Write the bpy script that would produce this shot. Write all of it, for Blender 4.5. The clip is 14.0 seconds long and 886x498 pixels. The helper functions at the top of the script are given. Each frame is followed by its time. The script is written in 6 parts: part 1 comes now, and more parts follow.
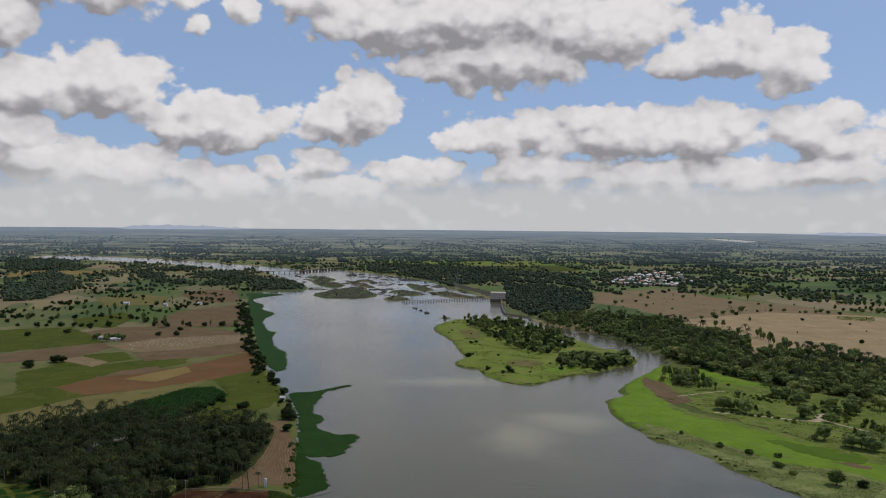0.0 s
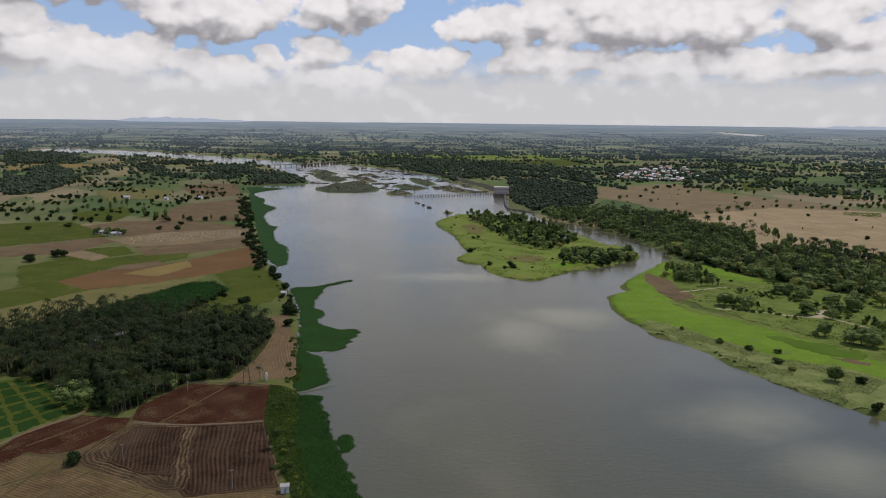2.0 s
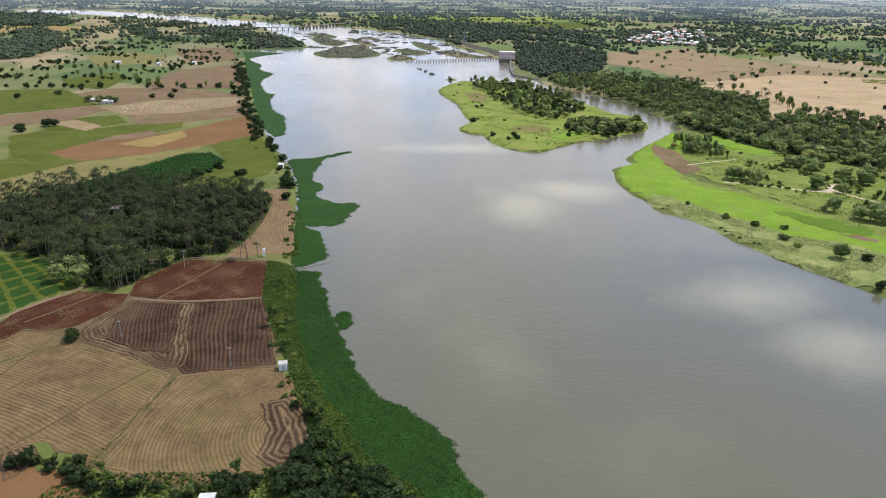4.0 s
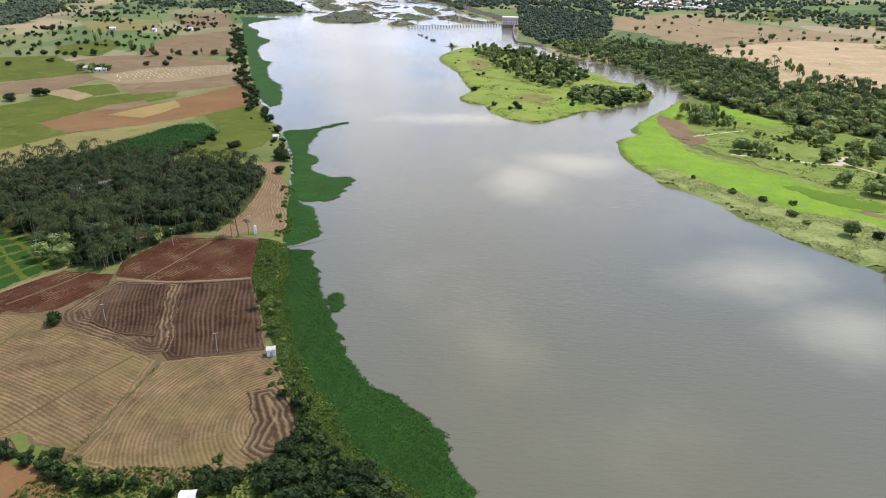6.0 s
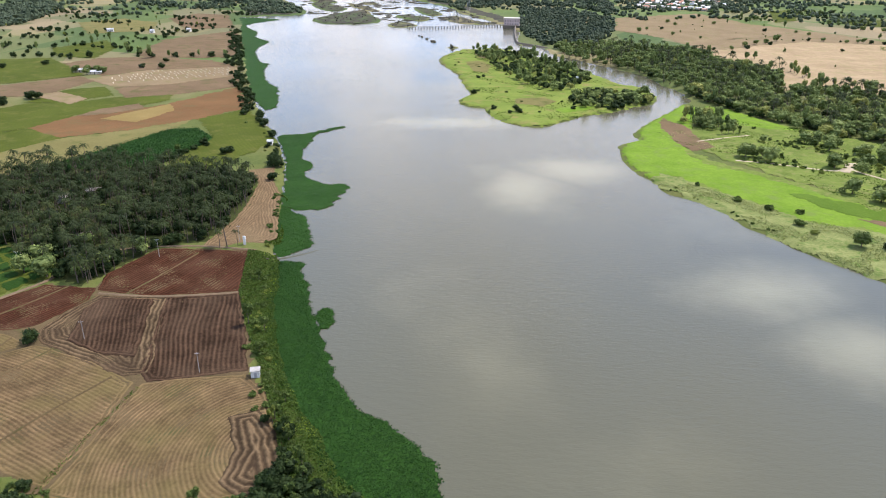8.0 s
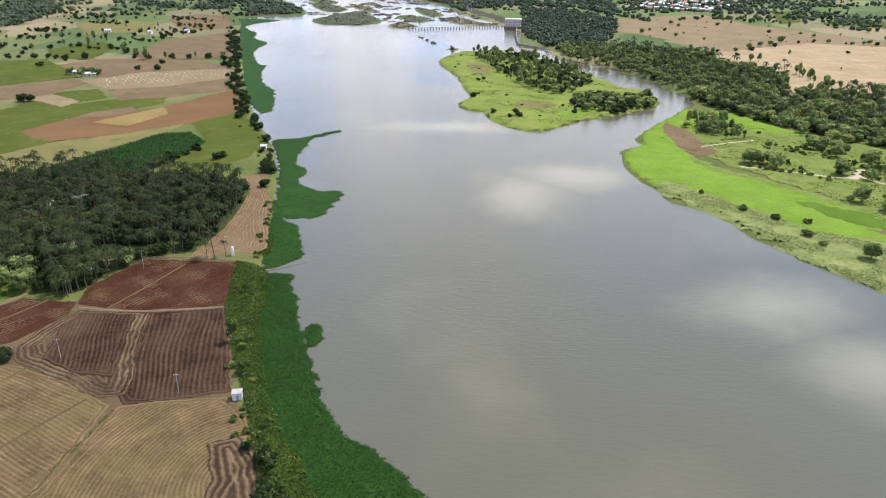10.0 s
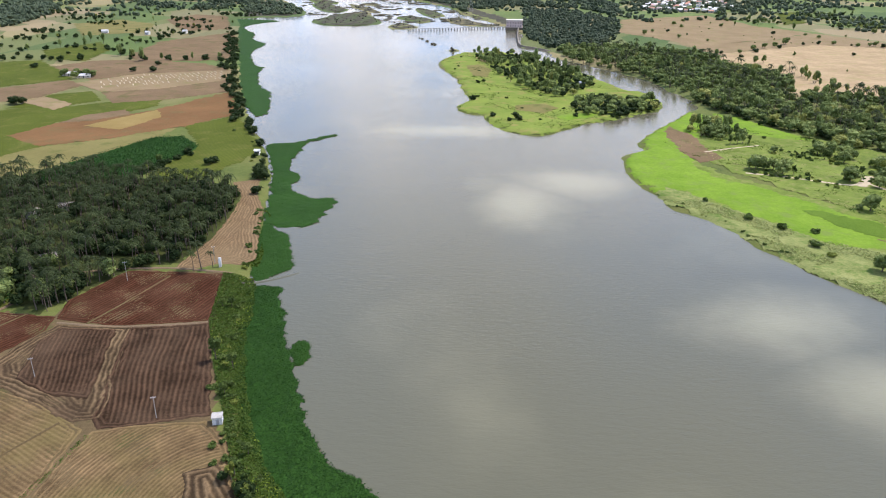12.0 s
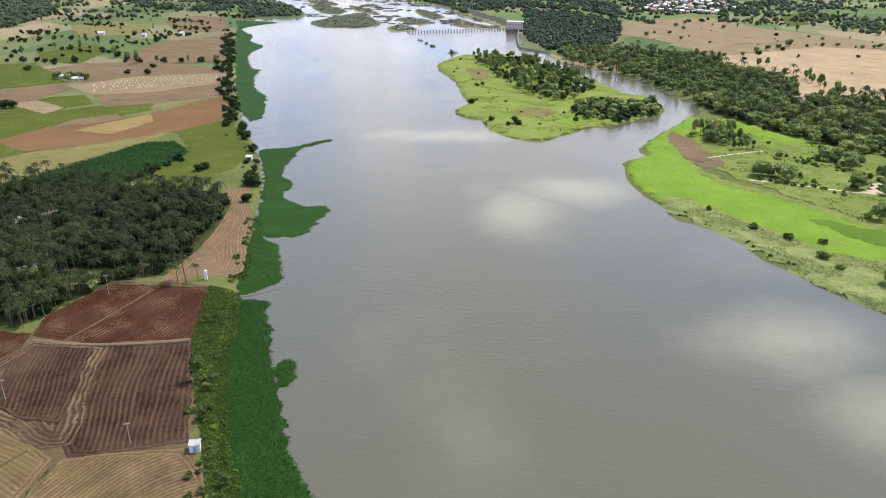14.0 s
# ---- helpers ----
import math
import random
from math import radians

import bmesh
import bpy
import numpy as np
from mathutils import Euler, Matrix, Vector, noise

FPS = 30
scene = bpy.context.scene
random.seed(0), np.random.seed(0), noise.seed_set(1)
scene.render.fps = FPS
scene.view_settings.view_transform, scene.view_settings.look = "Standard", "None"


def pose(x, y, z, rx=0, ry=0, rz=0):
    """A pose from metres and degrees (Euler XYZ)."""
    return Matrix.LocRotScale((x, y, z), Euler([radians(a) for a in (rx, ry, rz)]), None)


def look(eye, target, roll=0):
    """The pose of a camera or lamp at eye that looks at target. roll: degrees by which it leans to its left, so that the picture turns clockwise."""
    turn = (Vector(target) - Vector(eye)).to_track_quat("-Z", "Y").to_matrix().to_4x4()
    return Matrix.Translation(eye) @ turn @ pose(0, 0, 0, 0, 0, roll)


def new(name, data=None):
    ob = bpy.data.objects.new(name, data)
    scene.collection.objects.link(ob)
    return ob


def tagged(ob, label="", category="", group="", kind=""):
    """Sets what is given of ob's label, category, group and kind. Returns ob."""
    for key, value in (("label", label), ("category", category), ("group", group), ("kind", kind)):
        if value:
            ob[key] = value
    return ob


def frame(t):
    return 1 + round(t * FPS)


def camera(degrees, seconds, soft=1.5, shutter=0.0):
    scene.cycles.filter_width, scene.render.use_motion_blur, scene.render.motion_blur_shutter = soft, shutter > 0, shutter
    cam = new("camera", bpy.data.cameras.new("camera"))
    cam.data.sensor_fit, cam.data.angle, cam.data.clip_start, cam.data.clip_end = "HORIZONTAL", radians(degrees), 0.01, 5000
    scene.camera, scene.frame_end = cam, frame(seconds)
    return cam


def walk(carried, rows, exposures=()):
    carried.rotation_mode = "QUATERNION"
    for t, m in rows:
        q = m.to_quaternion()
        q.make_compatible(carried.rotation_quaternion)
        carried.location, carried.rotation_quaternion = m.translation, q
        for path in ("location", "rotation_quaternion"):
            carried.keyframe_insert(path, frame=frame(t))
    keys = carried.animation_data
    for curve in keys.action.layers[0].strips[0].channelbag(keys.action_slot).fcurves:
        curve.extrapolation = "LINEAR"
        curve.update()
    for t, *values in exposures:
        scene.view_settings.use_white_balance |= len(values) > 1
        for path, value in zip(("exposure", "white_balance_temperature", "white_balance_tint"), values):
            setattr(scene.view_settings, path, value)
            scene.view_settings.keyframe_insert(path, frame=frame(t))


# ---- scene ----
cam = camera(63.0, 14.0, soft=1.0)
PATH = [
    (0.0, pose(-7.480, -34.095, 119.057, 88.252, -0.526, -0.993)),
    (0.5, pose(-7.083, -31.714, 118.859, 87.560, -0.561, -0.932)),
    (1.0, pose(-6.722, -29.261, 118.741, 85.056, -0.603, -0.859)),
    (1.5, pose(-6.309, -26.643, 118.756, 82.454, -0.623, -0.776)),
    (2.0, pose(-5.844, -23.986, 118.818, 79.868, -0.627, -0.695)),
    (2.5, pose(-5.377, -21.424, 118.886, 77.305, -0.651, -0.608)),
    (3.0, pose(-4.937, -18.965, 118.990, 74.719, -0.669, -0.523)),
    (3.5, pose(-4.406, -16.405, 119.182, 72.094, -0.671, -0.438)),
    (4.0, pose(-3.756, -13.705, 119.410, 69.428, -0.660, -0.343)),
    (4.2, pose(-3.463, -12.597, 119.494, 68.385, -0.638, -0.310)),
    (4.4, pose(-3.160, -11.490, 119.572, 67.500, -0.620, -0.283)),
    (4.6, pose(-2.859, -10.396, 119.646, 67.000, -0.617, -0.257)),
    (4.9, pose(-2.407, -8.754, 119.756, 66.830, -0.612, -0.216)),
    (5.6, pose(-1.354, -4.924, 120.012, 66.810, -0.600, -0.122)),
    (6.5, pose(0.003, 0.028, 120.294, 66.817, -0.582, -0.004)),
    (7.0, pose(0.765, 2.845, 120.411, 66.829, -0.565, 0.050)),
    (7.5, pose(1.515, 5.748, 120.514, 66.819, -0.546, 0.090)),
    (8.0, pose(2.264, 8.636, 120.599, 66.797, -0.543, 0.133)),
    (10.5, pose(5.981, 22.764, 120.870, 66.795, -0.573, 0.400)),
    (11.0, pose(6.729, 25.552, 120.909, 66.793, -0.576, 0.455)),
    (11.5, pose(7.457, 28.326, 120.948, 66.796, -0.584, 0.509)),
    (12.0, pose(8.134, 31.151, 120.989, 66.790, -0.599, 0.552)),
    (12.5, pose(8.767, 33.975, 120.987, 66.832, -0.607, 0.578)),
    (13.0, pose(9.409, 36.758, 120.934, 66.853, -0.607, 0.600)),
    (13.5, pose(10.120, 39.564, 120.913, 66.862, -0.599, 0.631)),
    (14.0, pose(10.895, 42.408, 120.953, 66.852, -0.580, 0.673)),
]
EXPOSURES = [(0.0, -1.05, 6500, 13.5), (0.7, -1.05, 6500, 13.5), (1.5, -0.98, 6500, 14.5), (2.0, -0.88, 6520, 15.5), (2.5, -0.65, 6550, 15.5), (3.0, -0.42, 6550, 16),
             (3.5, 0.02, 6500, 16.5), (4.2, 0.36, 6420, 17), (6.5, 0.52, 6350, 17.5), (14.0, 0.49, 6320, 17.5)]
walk(cam, PATH, EXPOSURES)

# ---- sky and sun ----
SUN_AZ, SUN_EL = 60.0, 58.0          # degrees clockwise from straight ahead (+y), and above the horizon


def nd(tree, kind, operation="", interpolation_type="", data_type="", sky_type="", sun_disc=None, feature="", distance="", attribute_name=""):
    n = tree.nodes.new(kind)
    if operation:
        n.operation = operation
    if interpolation_type:
        n.interpolation_type = interpolation_type
    if data_type:
        n.data_type = data_type
    if sky_type:
        n.sky_type, n.sun_disc = sky_type, bool(sun_disc)
    if feature:
        n.feature = feature
    if distance:
        n.distance = distance
    if attribute_name:
        n.attribute_name = attribute_name
    return n


def link(tree, a, b):
    tree.links.new(a, b)


def mth(tree, op, a, b=None, c=None, clamp=False):
    n = tree.nodes.new("ShaderNodeMath")
    n.operation, n.use_clamp = op, clamp
    for i, v in enumerate((a, b, c)):
        if v is None:
            continue
        if isinstance(v, (int, float)):
            n.inputs[i].default_value = v
        else:
            tree.links.new(v, n.inputs[i])
    return n.outputs[0]


def ramp(tree, value, stops, mode="LINEAR"):
    n = tree.nodes.new("ShaderNodeValToRGB")
    n.color_ramp.interpolation = mode
    els = n.color_ramp.elements
    els[0].position, els[1].position = stops[0][0], stops[-1][0]
    for p, c in stops[1:-1]:
        els.new(p)
    for e, (p, c) in zip(els, stops):
        e.color = (*c, 1) if len(c) == 3 else c
    tree.links.new(value, n.inputs[0])
    return n.outputs[0]


# heaps of cumulus: middle (azimuth, elevation) and half width, half height, in degrees
CLOUDS_HIGH = [
    (3.9, 16.5, 16.0, 4.1),
    (5.2, 13.0, 9.2, 2.8),
    (-2.8, 15.7, 7.7, 2.9),
    (12.7, 15.2, 7.3, 3.6),
    (-9.0, 17.1, 4.4, 1.7),
    (-25.4, 16.7, 9.2, 2.2),
    (-29.9, 13.6, 1.9, 2.2),
    (-14.5, 16.1, 1.5, 1.5),
    (-17.4, 14.9, 1.1, 0.9),
    (21.4, 13.0, 5.1, 2.3),
    (23.3, 14.0, 2.3, 2.0),
    (26.3, 11.9, 2.8, 2.5),
    (18.6, 12.7, 2.4, 1.7),
]
CLOUDS_MIDDLE = [
    (-23.8, 10.1, 5.1, 2.7),
    (-28.6, 9.3, 5.8, 2.3),
    (-29.6, 6.1, 4.1, 2.2),
    (-16.6, 7.7, 5.3, 2.5),
    (-12.4, 7.8, 2.4, 1.5),
    (-5.3, 9.6, 3.5, 2.8),
    (-7.2, 8.0, 4.1, 2.0),
    (5.2, 7.1, 5.1, 2.0),
    (7.9, 7.7, 3.1, 1.8),
    (14.8, 7.4, 6.5, 2.4),
    (12.3, 8.4, 3.1, 1.5),
    (20.6, 7.3, 5.1, 2.2),
    (28.1, 7.2, 3.6, 2.0),
    (30.2, 6.0, 3.9, 1.7),
]
CLOUDS_LOW = [
    (-9.0, 4.8, 3.1, 1.5),
    (-12.4, 4.5, 1.7, 1.1),
    (-1.9, 4.3, 3.6, 1.5),
    (0.8, 4.5, 2.4, 1.1),
    (8.3, 4.5, 5.1, 1.5),
    (16.9, 4.0, 6.0, 1.5),
    (22.9, 4.1, 5.8, 1.5),
    (-15.8, 3.2, 4.1, 1.5),
    (-23.6, 4.0, 6.5, 2.0),
    (-27.9, 4.5, 5.1, 2.0),
    (-7.2, 3.0, 4.6, 1.3),
    (28.5, 4.1, 5.1, 1.5),
]


def cloud_field():
    """A node group: from azimuth and elevation in degrees to the depth inside the nearest heap of cloud."""
    g = bpy.data.node_groups.new("cloud_field", "ShaderNodeTree")
    g.interface.new_socket("angles", in_out="INPUT", socket_type="NodeSocketVector")
    g.interface.new_socket("depth", in_out="OUTPUT", socket_type="NodeSocketFloat")
    gi, go = nd(g, "NodeGroupInput"), nd(g, "NodeGroupOutput")
    total = None
    for az, el, rx, ry in CLOUDS_HIGH + CLOUDS_MIDDLE + CLOUDS_LOW:
        sub = nd(g, "ShaderNodeVectorMath", operation="SUBTRACT")
        link(g, gi.outputs[0], sub.inputs[0])
        sub.inputs[1].default_value = (az, el, 0)
        mul = nd(g, "ShaderNodeVectorMath", operation="MULTIPLY")
        link(g, sub.outputs[0], mul.inputs[0])
        mul.inputs[1].default_value = (1 / rx, 1 / ry, 0)
        ln = nd(g, "ShaderNodeVectorMath", operation="LENGTH")
        link(g, mul.outputs[0], ln.inputs[0])
        d = mth(g, "MULTIPLY", mth(g, "SUBTRACT", 1.0, ln.outputs["Value"]), min(rx, ry) ** 0.5)
        total = d if total is None else mth(g, "SMOOTH_MAX", total, d, 0.12)
    link(g, total, go.inputs[0])
    return g


def build_sky():
    w = bpy.data.worlds.new("sky")
    scene.world = w
    w.use_nodes = True
    t = w.node_tree
    t.nodes.clear()
    out = nd(t, "ShaderNodeOutputWorld")
    co = nd(t, "ShaderNodeTexCoord")
    sep = nd(t, "ShaderNodeSeparateXYZ")
    link(t, co.outputs["Generated"], sep.inputs[0])
    x, y, z = sep.outputs
    az = mth(t, "MULTIPLY", mth(t, "ARCTAN2", x, y), 57.2958)
    el = mth(t, "MULTIPLY", mth(t, "ARCSINE", z), 57.2958)
    ang = nd(t, "ShaderNodeCombineXYZ")
    link(t, az, ang.inputs[0]), link(t, el, ang.inputs[1])
    # billows push the outline in and out
    def billow(scale, detail, rough, offset):
        mp = nd(t, "ShaderNodeMapping")
        mp.inputs["Location"].default_value = offset
        mp.inputs["Scale"].default_value = (1, 1.5, 1)
        link(t, ang.outputs[0], mp.inputs["Vector"])
        n = nd(t, "ShaderNodeTexNoise")
        n.inputs["Scale"].default_value, n.inputs["Detail"].default_value, n.inputs["Roughness"].default_value = scale, detail, rough
        link(t, mp.outputs[0], n.inputs["Vector"])
        return n.outputs["Fac"]
    def lumps(scale, offset, detail):
        mp = nd(t, "ShaderNodeMapping")
        mp.inputs["Location"].default_value = offset
        mp.inputs["Scale"].default_value = (1, 1.25, 1)
        link(t, ang.outputs[0], mp.inputs["Vector"])
        n = nd(t, "ShaderNodeTexVoronoi", feature="SMOOTH_F1")
        n.inputs["Scale"].default_value, n.inputs["Detail"].default_value = scale, detail
        n.inputs["Smoothness"].default_value = 0.5
        link(t, mp.outputs[0], n.inputs["Vector"])
        return n.outputs["Distance"]
    group = cloud_field()
    def heap(shift_az, shift_el):
        v = nd(t, "ShaderNodeVectorMath", operation="ADD")
        link(t, ang.outputs[0], v.inputs[0])
        v.inputs[1].default_value = (shift_az, shift_el, 0)
        n = nd(t, "ShaderNodeGroup")
        n.node_tree = group
        link(t, v.outputs[0], n.inputs[0])
        return n.outputs[0]
    def puffed(core, shift_az, shift_el, detail, rough):
        edge = mth(t, "MULTIPLY", mth(t, "SUBTRACT", billow(0.36, detail, rough, (shift_az, shift_el * 1.5, 3)), 0.5), 1.25)
        lump = mth(t, "MULTIPLY", mth(t, "SUBTRACT", 0.42, lumps(0.5, (shift_az, shift_el * 1.25, 0), detail / 3)), 0.95)
        return mth(t, "ADD", mth(t, "ADD", core, edge), lump)
    core, core_up, core_high = heap(0, 0), heap(0.35, 0.9), heap(0.6, 2.6)
    here, shade, above = puffed(core, 0, 0, 8.0, 0.56), puffed(core, 0, 0, 5.0, 0.5), puffed(core_up, 0.35, 0.9, 4.0, 0.5)
    cover = nd(t, "ShaderNodeMapRange", interpolation_type="SMOOTHSTEP")
    link(t, here, cover.inputs[0])
    cover.inputs[1].default_value, cover.inputs[2].default_value = -0.52, -0.18
    # towards the horizon the heaps close up into one pale bank
    low = nd(t, "ShaderNodeMapRange", interpolation_type="SMOOTHSTEP")
    link(t, mth(t, "ADD", el, mth(t, "MULTIPLY", billow(0.3, 4.0, 0.5, (7, 0, 1)), 3.0)), low.inputs[0])
    low.inputs[1].default_value, low.inputs[2].default_value, low.inputs[3].default_value, low.inputs[4].default_value = 3.6, 6.6, 1.0, 0.0
    # the same broken cumulus all over the rest of the sky
    flat = nd(t, "ShaderNodeCombineXYZ")
    zz = mth(t, "MAXIMUM", z, 0.06)
    link(t, mth(t, "DIVIDE", x, zz), flat.inputs[0]), link(t, mth(t, "DIVIDE", y, zz), flat.inputs[1])
    over = nd(t, "ShaderNodeTexNoise")
    over.inputs["Scale"].default_value, over.inputs["Detail"].default_value, over.inputs["Roughness"].default_value = 0.85, 7.0, 0.55
    link(t, flat.outputs[0], over.inputs["Vector"])
    over_again = nd(t, "ShaderNodeTexNoise")
    over_again.inputs["Scale"].default_value, over_again.inputs["Detail"].default_value = 1.3, 5.0
    link(t, flat.outputs[0], over_again.inputs["Vector"])
    rest = nd(t, "ShaderNodeMapRange", interpolation_type="SMOOTHSTEP")
    link(t, over.outputs["Fac"], rest.inputs[0])
    rest.inputs[1].default_value, rest.inputs[2].default_value = 0.47, 0.60
    outside = nd(t, "ShaderNodeMapRange", interpolation_type="SMOOTHSTEP")
    link(t, mth(t, "MAXIMUM", mth(t, "SUBTRACT", el, 19.0), mth(t, "SUBTRACT", mth(t, "ABSOLUTE", az), 36.0)), outside.inputs[0])
    outside.inputs[1].default_value, outside.inputs[2].default_value = 0.0, 4.0
    cov = mth(t, "MAXIMUM", mth(t, "MAXIMUM", cover.outputs[0], low.outputs[0]), mth(t, "MULTIPLY", rest.outputs[0], outside.outputs[0]))
    # lit shoulders, grey bellies
    lit = nd(t, "ShaderNodeMapRange", interpolation_type="SMOOTHSTEP")
    link(t, mth(t, "SUBTRACT", shade, above), lit.inputs[0])
    lit.inputs[1].default_value, lit.inputs[2].default_value = -0.95, 0.25
    belly = nd(t, "ShaderNodeMapRange", interpolation_type="SMOOTHSTEP")
    link(t, mth(t, "SUBTRACT", core_high, core), belly.inputs[0])
    belly.inputs[1].default_value, belly.inputs[2].default_value = -0.8, 1.0
    fleck = mth(t, "ADD", mth(t, "MULTIPLY", billow(0.6, 6.0, 0.55, (1, 5, 9)), 0.34), mth(t, "MULTIPLY", mth(t, "SUBTRACT", 0.42, lumps(0.8, (2, 3, 4), 1.0)), 0.3))
    level = mth(t, "ADD", mth(t, "MULTIPLY", lit.outputs[0], 0.6), mth(t, "SUBTRACT", fleck, mth(t, "MULTIPLY", belly.outputs[0], 0.36)))
    heaps = ramp(t, mth(t, "ADD", level, 0.22), [(0.08, (0.56, 0.56, 0.58)), (0.34, (0.84, 0.84, 0.86)), (0.6, (1.18, 1.18, 1.18)), (0.95, (1.52, 1.51, 1.5))])
    bellies = ramp(t, over_again.outputs["Fac"], [(0.35, (0.95, 0.95, 0.96)), (0.65, (0.55, 0.55, 0.57))])      # overhead one looks up at grey bellies
    tones = nd(t, "ShaderNodeMix", data_type="RGBA")
    link(t, outside.outputs[0], tones.inputs["Factor"])
    link(t, heaps, tones.inputs["A"]), link(t, bellies, tones.inputs["B"])
    tone = tones.outputs["Result"]
    pale = nd(t, "ShaderNodeMix", data_type="RGBA")
    link(t, mth(t, "MULTIPLY", low.outputs[0], 0.75), pale.inputs["Factor"])
    link(t, tone, pale.inputs["A"])
    pale.inputs["B"].default_value = (1.25, 1.29, 1.29, 1)
    sky = nd(t, "ShaderNodeTexSky", sky_type="NISHITA", sun_disc=False)
    sky.sun_elevation, sky.sun_rotation = radians(SUN_EL), radians(SUN_AZ)
    sky.altitude, sky.air_density, sky.dust_density, sky.ozone_density = 700, 1.0, 0.6, 2.0
    clear, cloud, mix = nd(t, "ShaderNodeBackground"), nd(t, "ShaderNodeBackground"), nd(t, "ShaderNodeMixShader")
    link(t, sky.outputs[0], clear.inputs[0])
    clear.inputs[1].default_value = 0.15
    link(t, pale.outputs["Result"], cloud.inputs[0])
    cloud.inputs[1].default_value = 1.0
    link(t, cov, mix.inputs[0])
    veil, thin = nd(t, "ShaderNodeBackground"), nd(t, "ShaderNodeMixShader")      # thin bright haze in front of the blue
    veil.inputs[0].default_value, thin.inputs[0].default_value = (0.66, 0.98, 1.55, 1), 0.56
    link(t, clear.outputs[0], thin.inputs[1]), link(t, veil.outputs[0], thin.inputs[2])
    link(t, thin.outputs[0], mix.inputs[1]), link(t, cloud.outputs[0], mix.inputs[2])
    link(t, mix.outputs[0], out.inputs[0])


build_sky()
sun = new("sun", bpy.data.lights.new("sun", "SUN"))
sun.data.energy, sun.data.angle, sun.data.color = 4.2, radians(0.8), (1.0, 0.96, 0.88)
sun.matrix_world = look((600 * math.sin(radians(SUN_AZ)), 600 * math.cos(radians(SUN_AZ)), 600 * math.tan(radians(SUN_EL))), (0, 0, 0))

# ---- materials ----
def material(name):
    m = bpy.data.materials.new(name)
    m.use_nodes = True
    t = m.node_tree
    return m, t, t.nodes["Principled BSDF"]


def noise_at(t, scale, detail=4.0, rough=0.55, stretch=(1, 1, 1), coords="Object", turn=0.0):
    co = nd(t, "ShaderNodeTexCoord") if coords == "Object" else nd(t, "ShaderNodeNewGeometry")
    mp = nd(t, "ShaderNodeMapping")
    mp.inputs["Scale"].default_value = stretch
    mp.inputs["Rotation"].default_value = (0, 0, turn)
    link(t, co.outputs["Object"] if coords == "Object" else co.outputs["Position"], mp.inputs["Vector"])
    n = nd(t, "ShaderNodeTexNoise")
    n.inputs["Scale"].default_value, n.inputs["Detail"].default_value, n.inputs["Roughness"].default_value = scale, detail, rough
    link(t, mp.outputs[0], n.inputs["Vector"])
    return n.outputs["Fac"]


def mixed(t, fac, a, b):
    n = nd(t, "ShaderNodeMix", data_type="RGBA")
    for socket, v in (("Factor", fac), ("A", a), ("B", b)):
        if isinstance(v, (int, float)):
            n.inputs[socket].default_value = v
        elif isinstance(v, tuple):
            n.inputs[socket].default_value = (*v, 1)
        else:
            link(t, v, n.inputs[socket])
    return n.outputs["Result"]


def bumped(t, bsdf, height, strength, distance):
    b = nd(t, "ShaderNodeBump")
    b.inputs["Strength"].default_value, b.inputs["Distance"].default_value = strength, distance
    link(t, height, b.inputs["Height"])
    link(t, b.outputs[0], bsdf.inputs["Normal"])


def matte(name, dark, light, big=0.03, small=0.9, rough=0.95, rows=0.0, angle=0.0, stain=None, bump=0.4):
    """Soil or low growth: two scales of variation, and rows where rows gives their spacing in metres."""
    m, t, p = material(name)
    a = noise_at(t, big, 5.0, 0.6, coords="World")
    b = noise_at(t, small, 6.0, 0.7, coords="World")
    k = mth(t, "ADD", mth(t, "MULTIPLY", a, 0.9), mth(t, "MULTIPLY", b, 0.7))
    col = ramp(t, k, [(0.45, dark), (1.15, light)])
    if stain:
        s = nd(t, "ShaderNodeMapRange")
        link(t, noise_at(t, big * 2.3, 6.0, 0.65, coords="World"), s.inputs[0])
        s.inputs[1].default_value, s.inputs[2].default_value = 0.52, 0.68
        col = mixed(t, s.outputs[0], col, stain)
    if rows:
        geo, mp, wv = nd(t, "ShaderNodeNewGeometry"), nd(t, "ShaderNodeMapping"), nd(t, "ShaderNodeTexWave")
        mp.inputs["Rotation"].default_value = (0, 0, angle)
        link(t, geo.outputs["Position"], mp.inputs["Vector"]), link(t, mp.outputs[0], wv.inputs["Vector"])
        wv.inputs["Scale"].default_value, wv.inputs["Distortion"].default_value = 0.314 / rows, 2.5
        wv.inputs["Detail"].default_value, wv.inputs["Detail Scale"].default_value = 3.0, 0.6
        col = mixed(t, mth(t, "MULTIPLY", wv.outputs["Fac"], 0.4), col, tuple(c * 0.75 for c in dark))
    link(t, col, p.inputs["Base Color"])
    p.inputs["Roughness"].default_value = rough
    p.inputs["Specular IOR Level"].default_value = 0.04
    if bump:
        bumped(t, p, b, bump, 0.4)
    return m


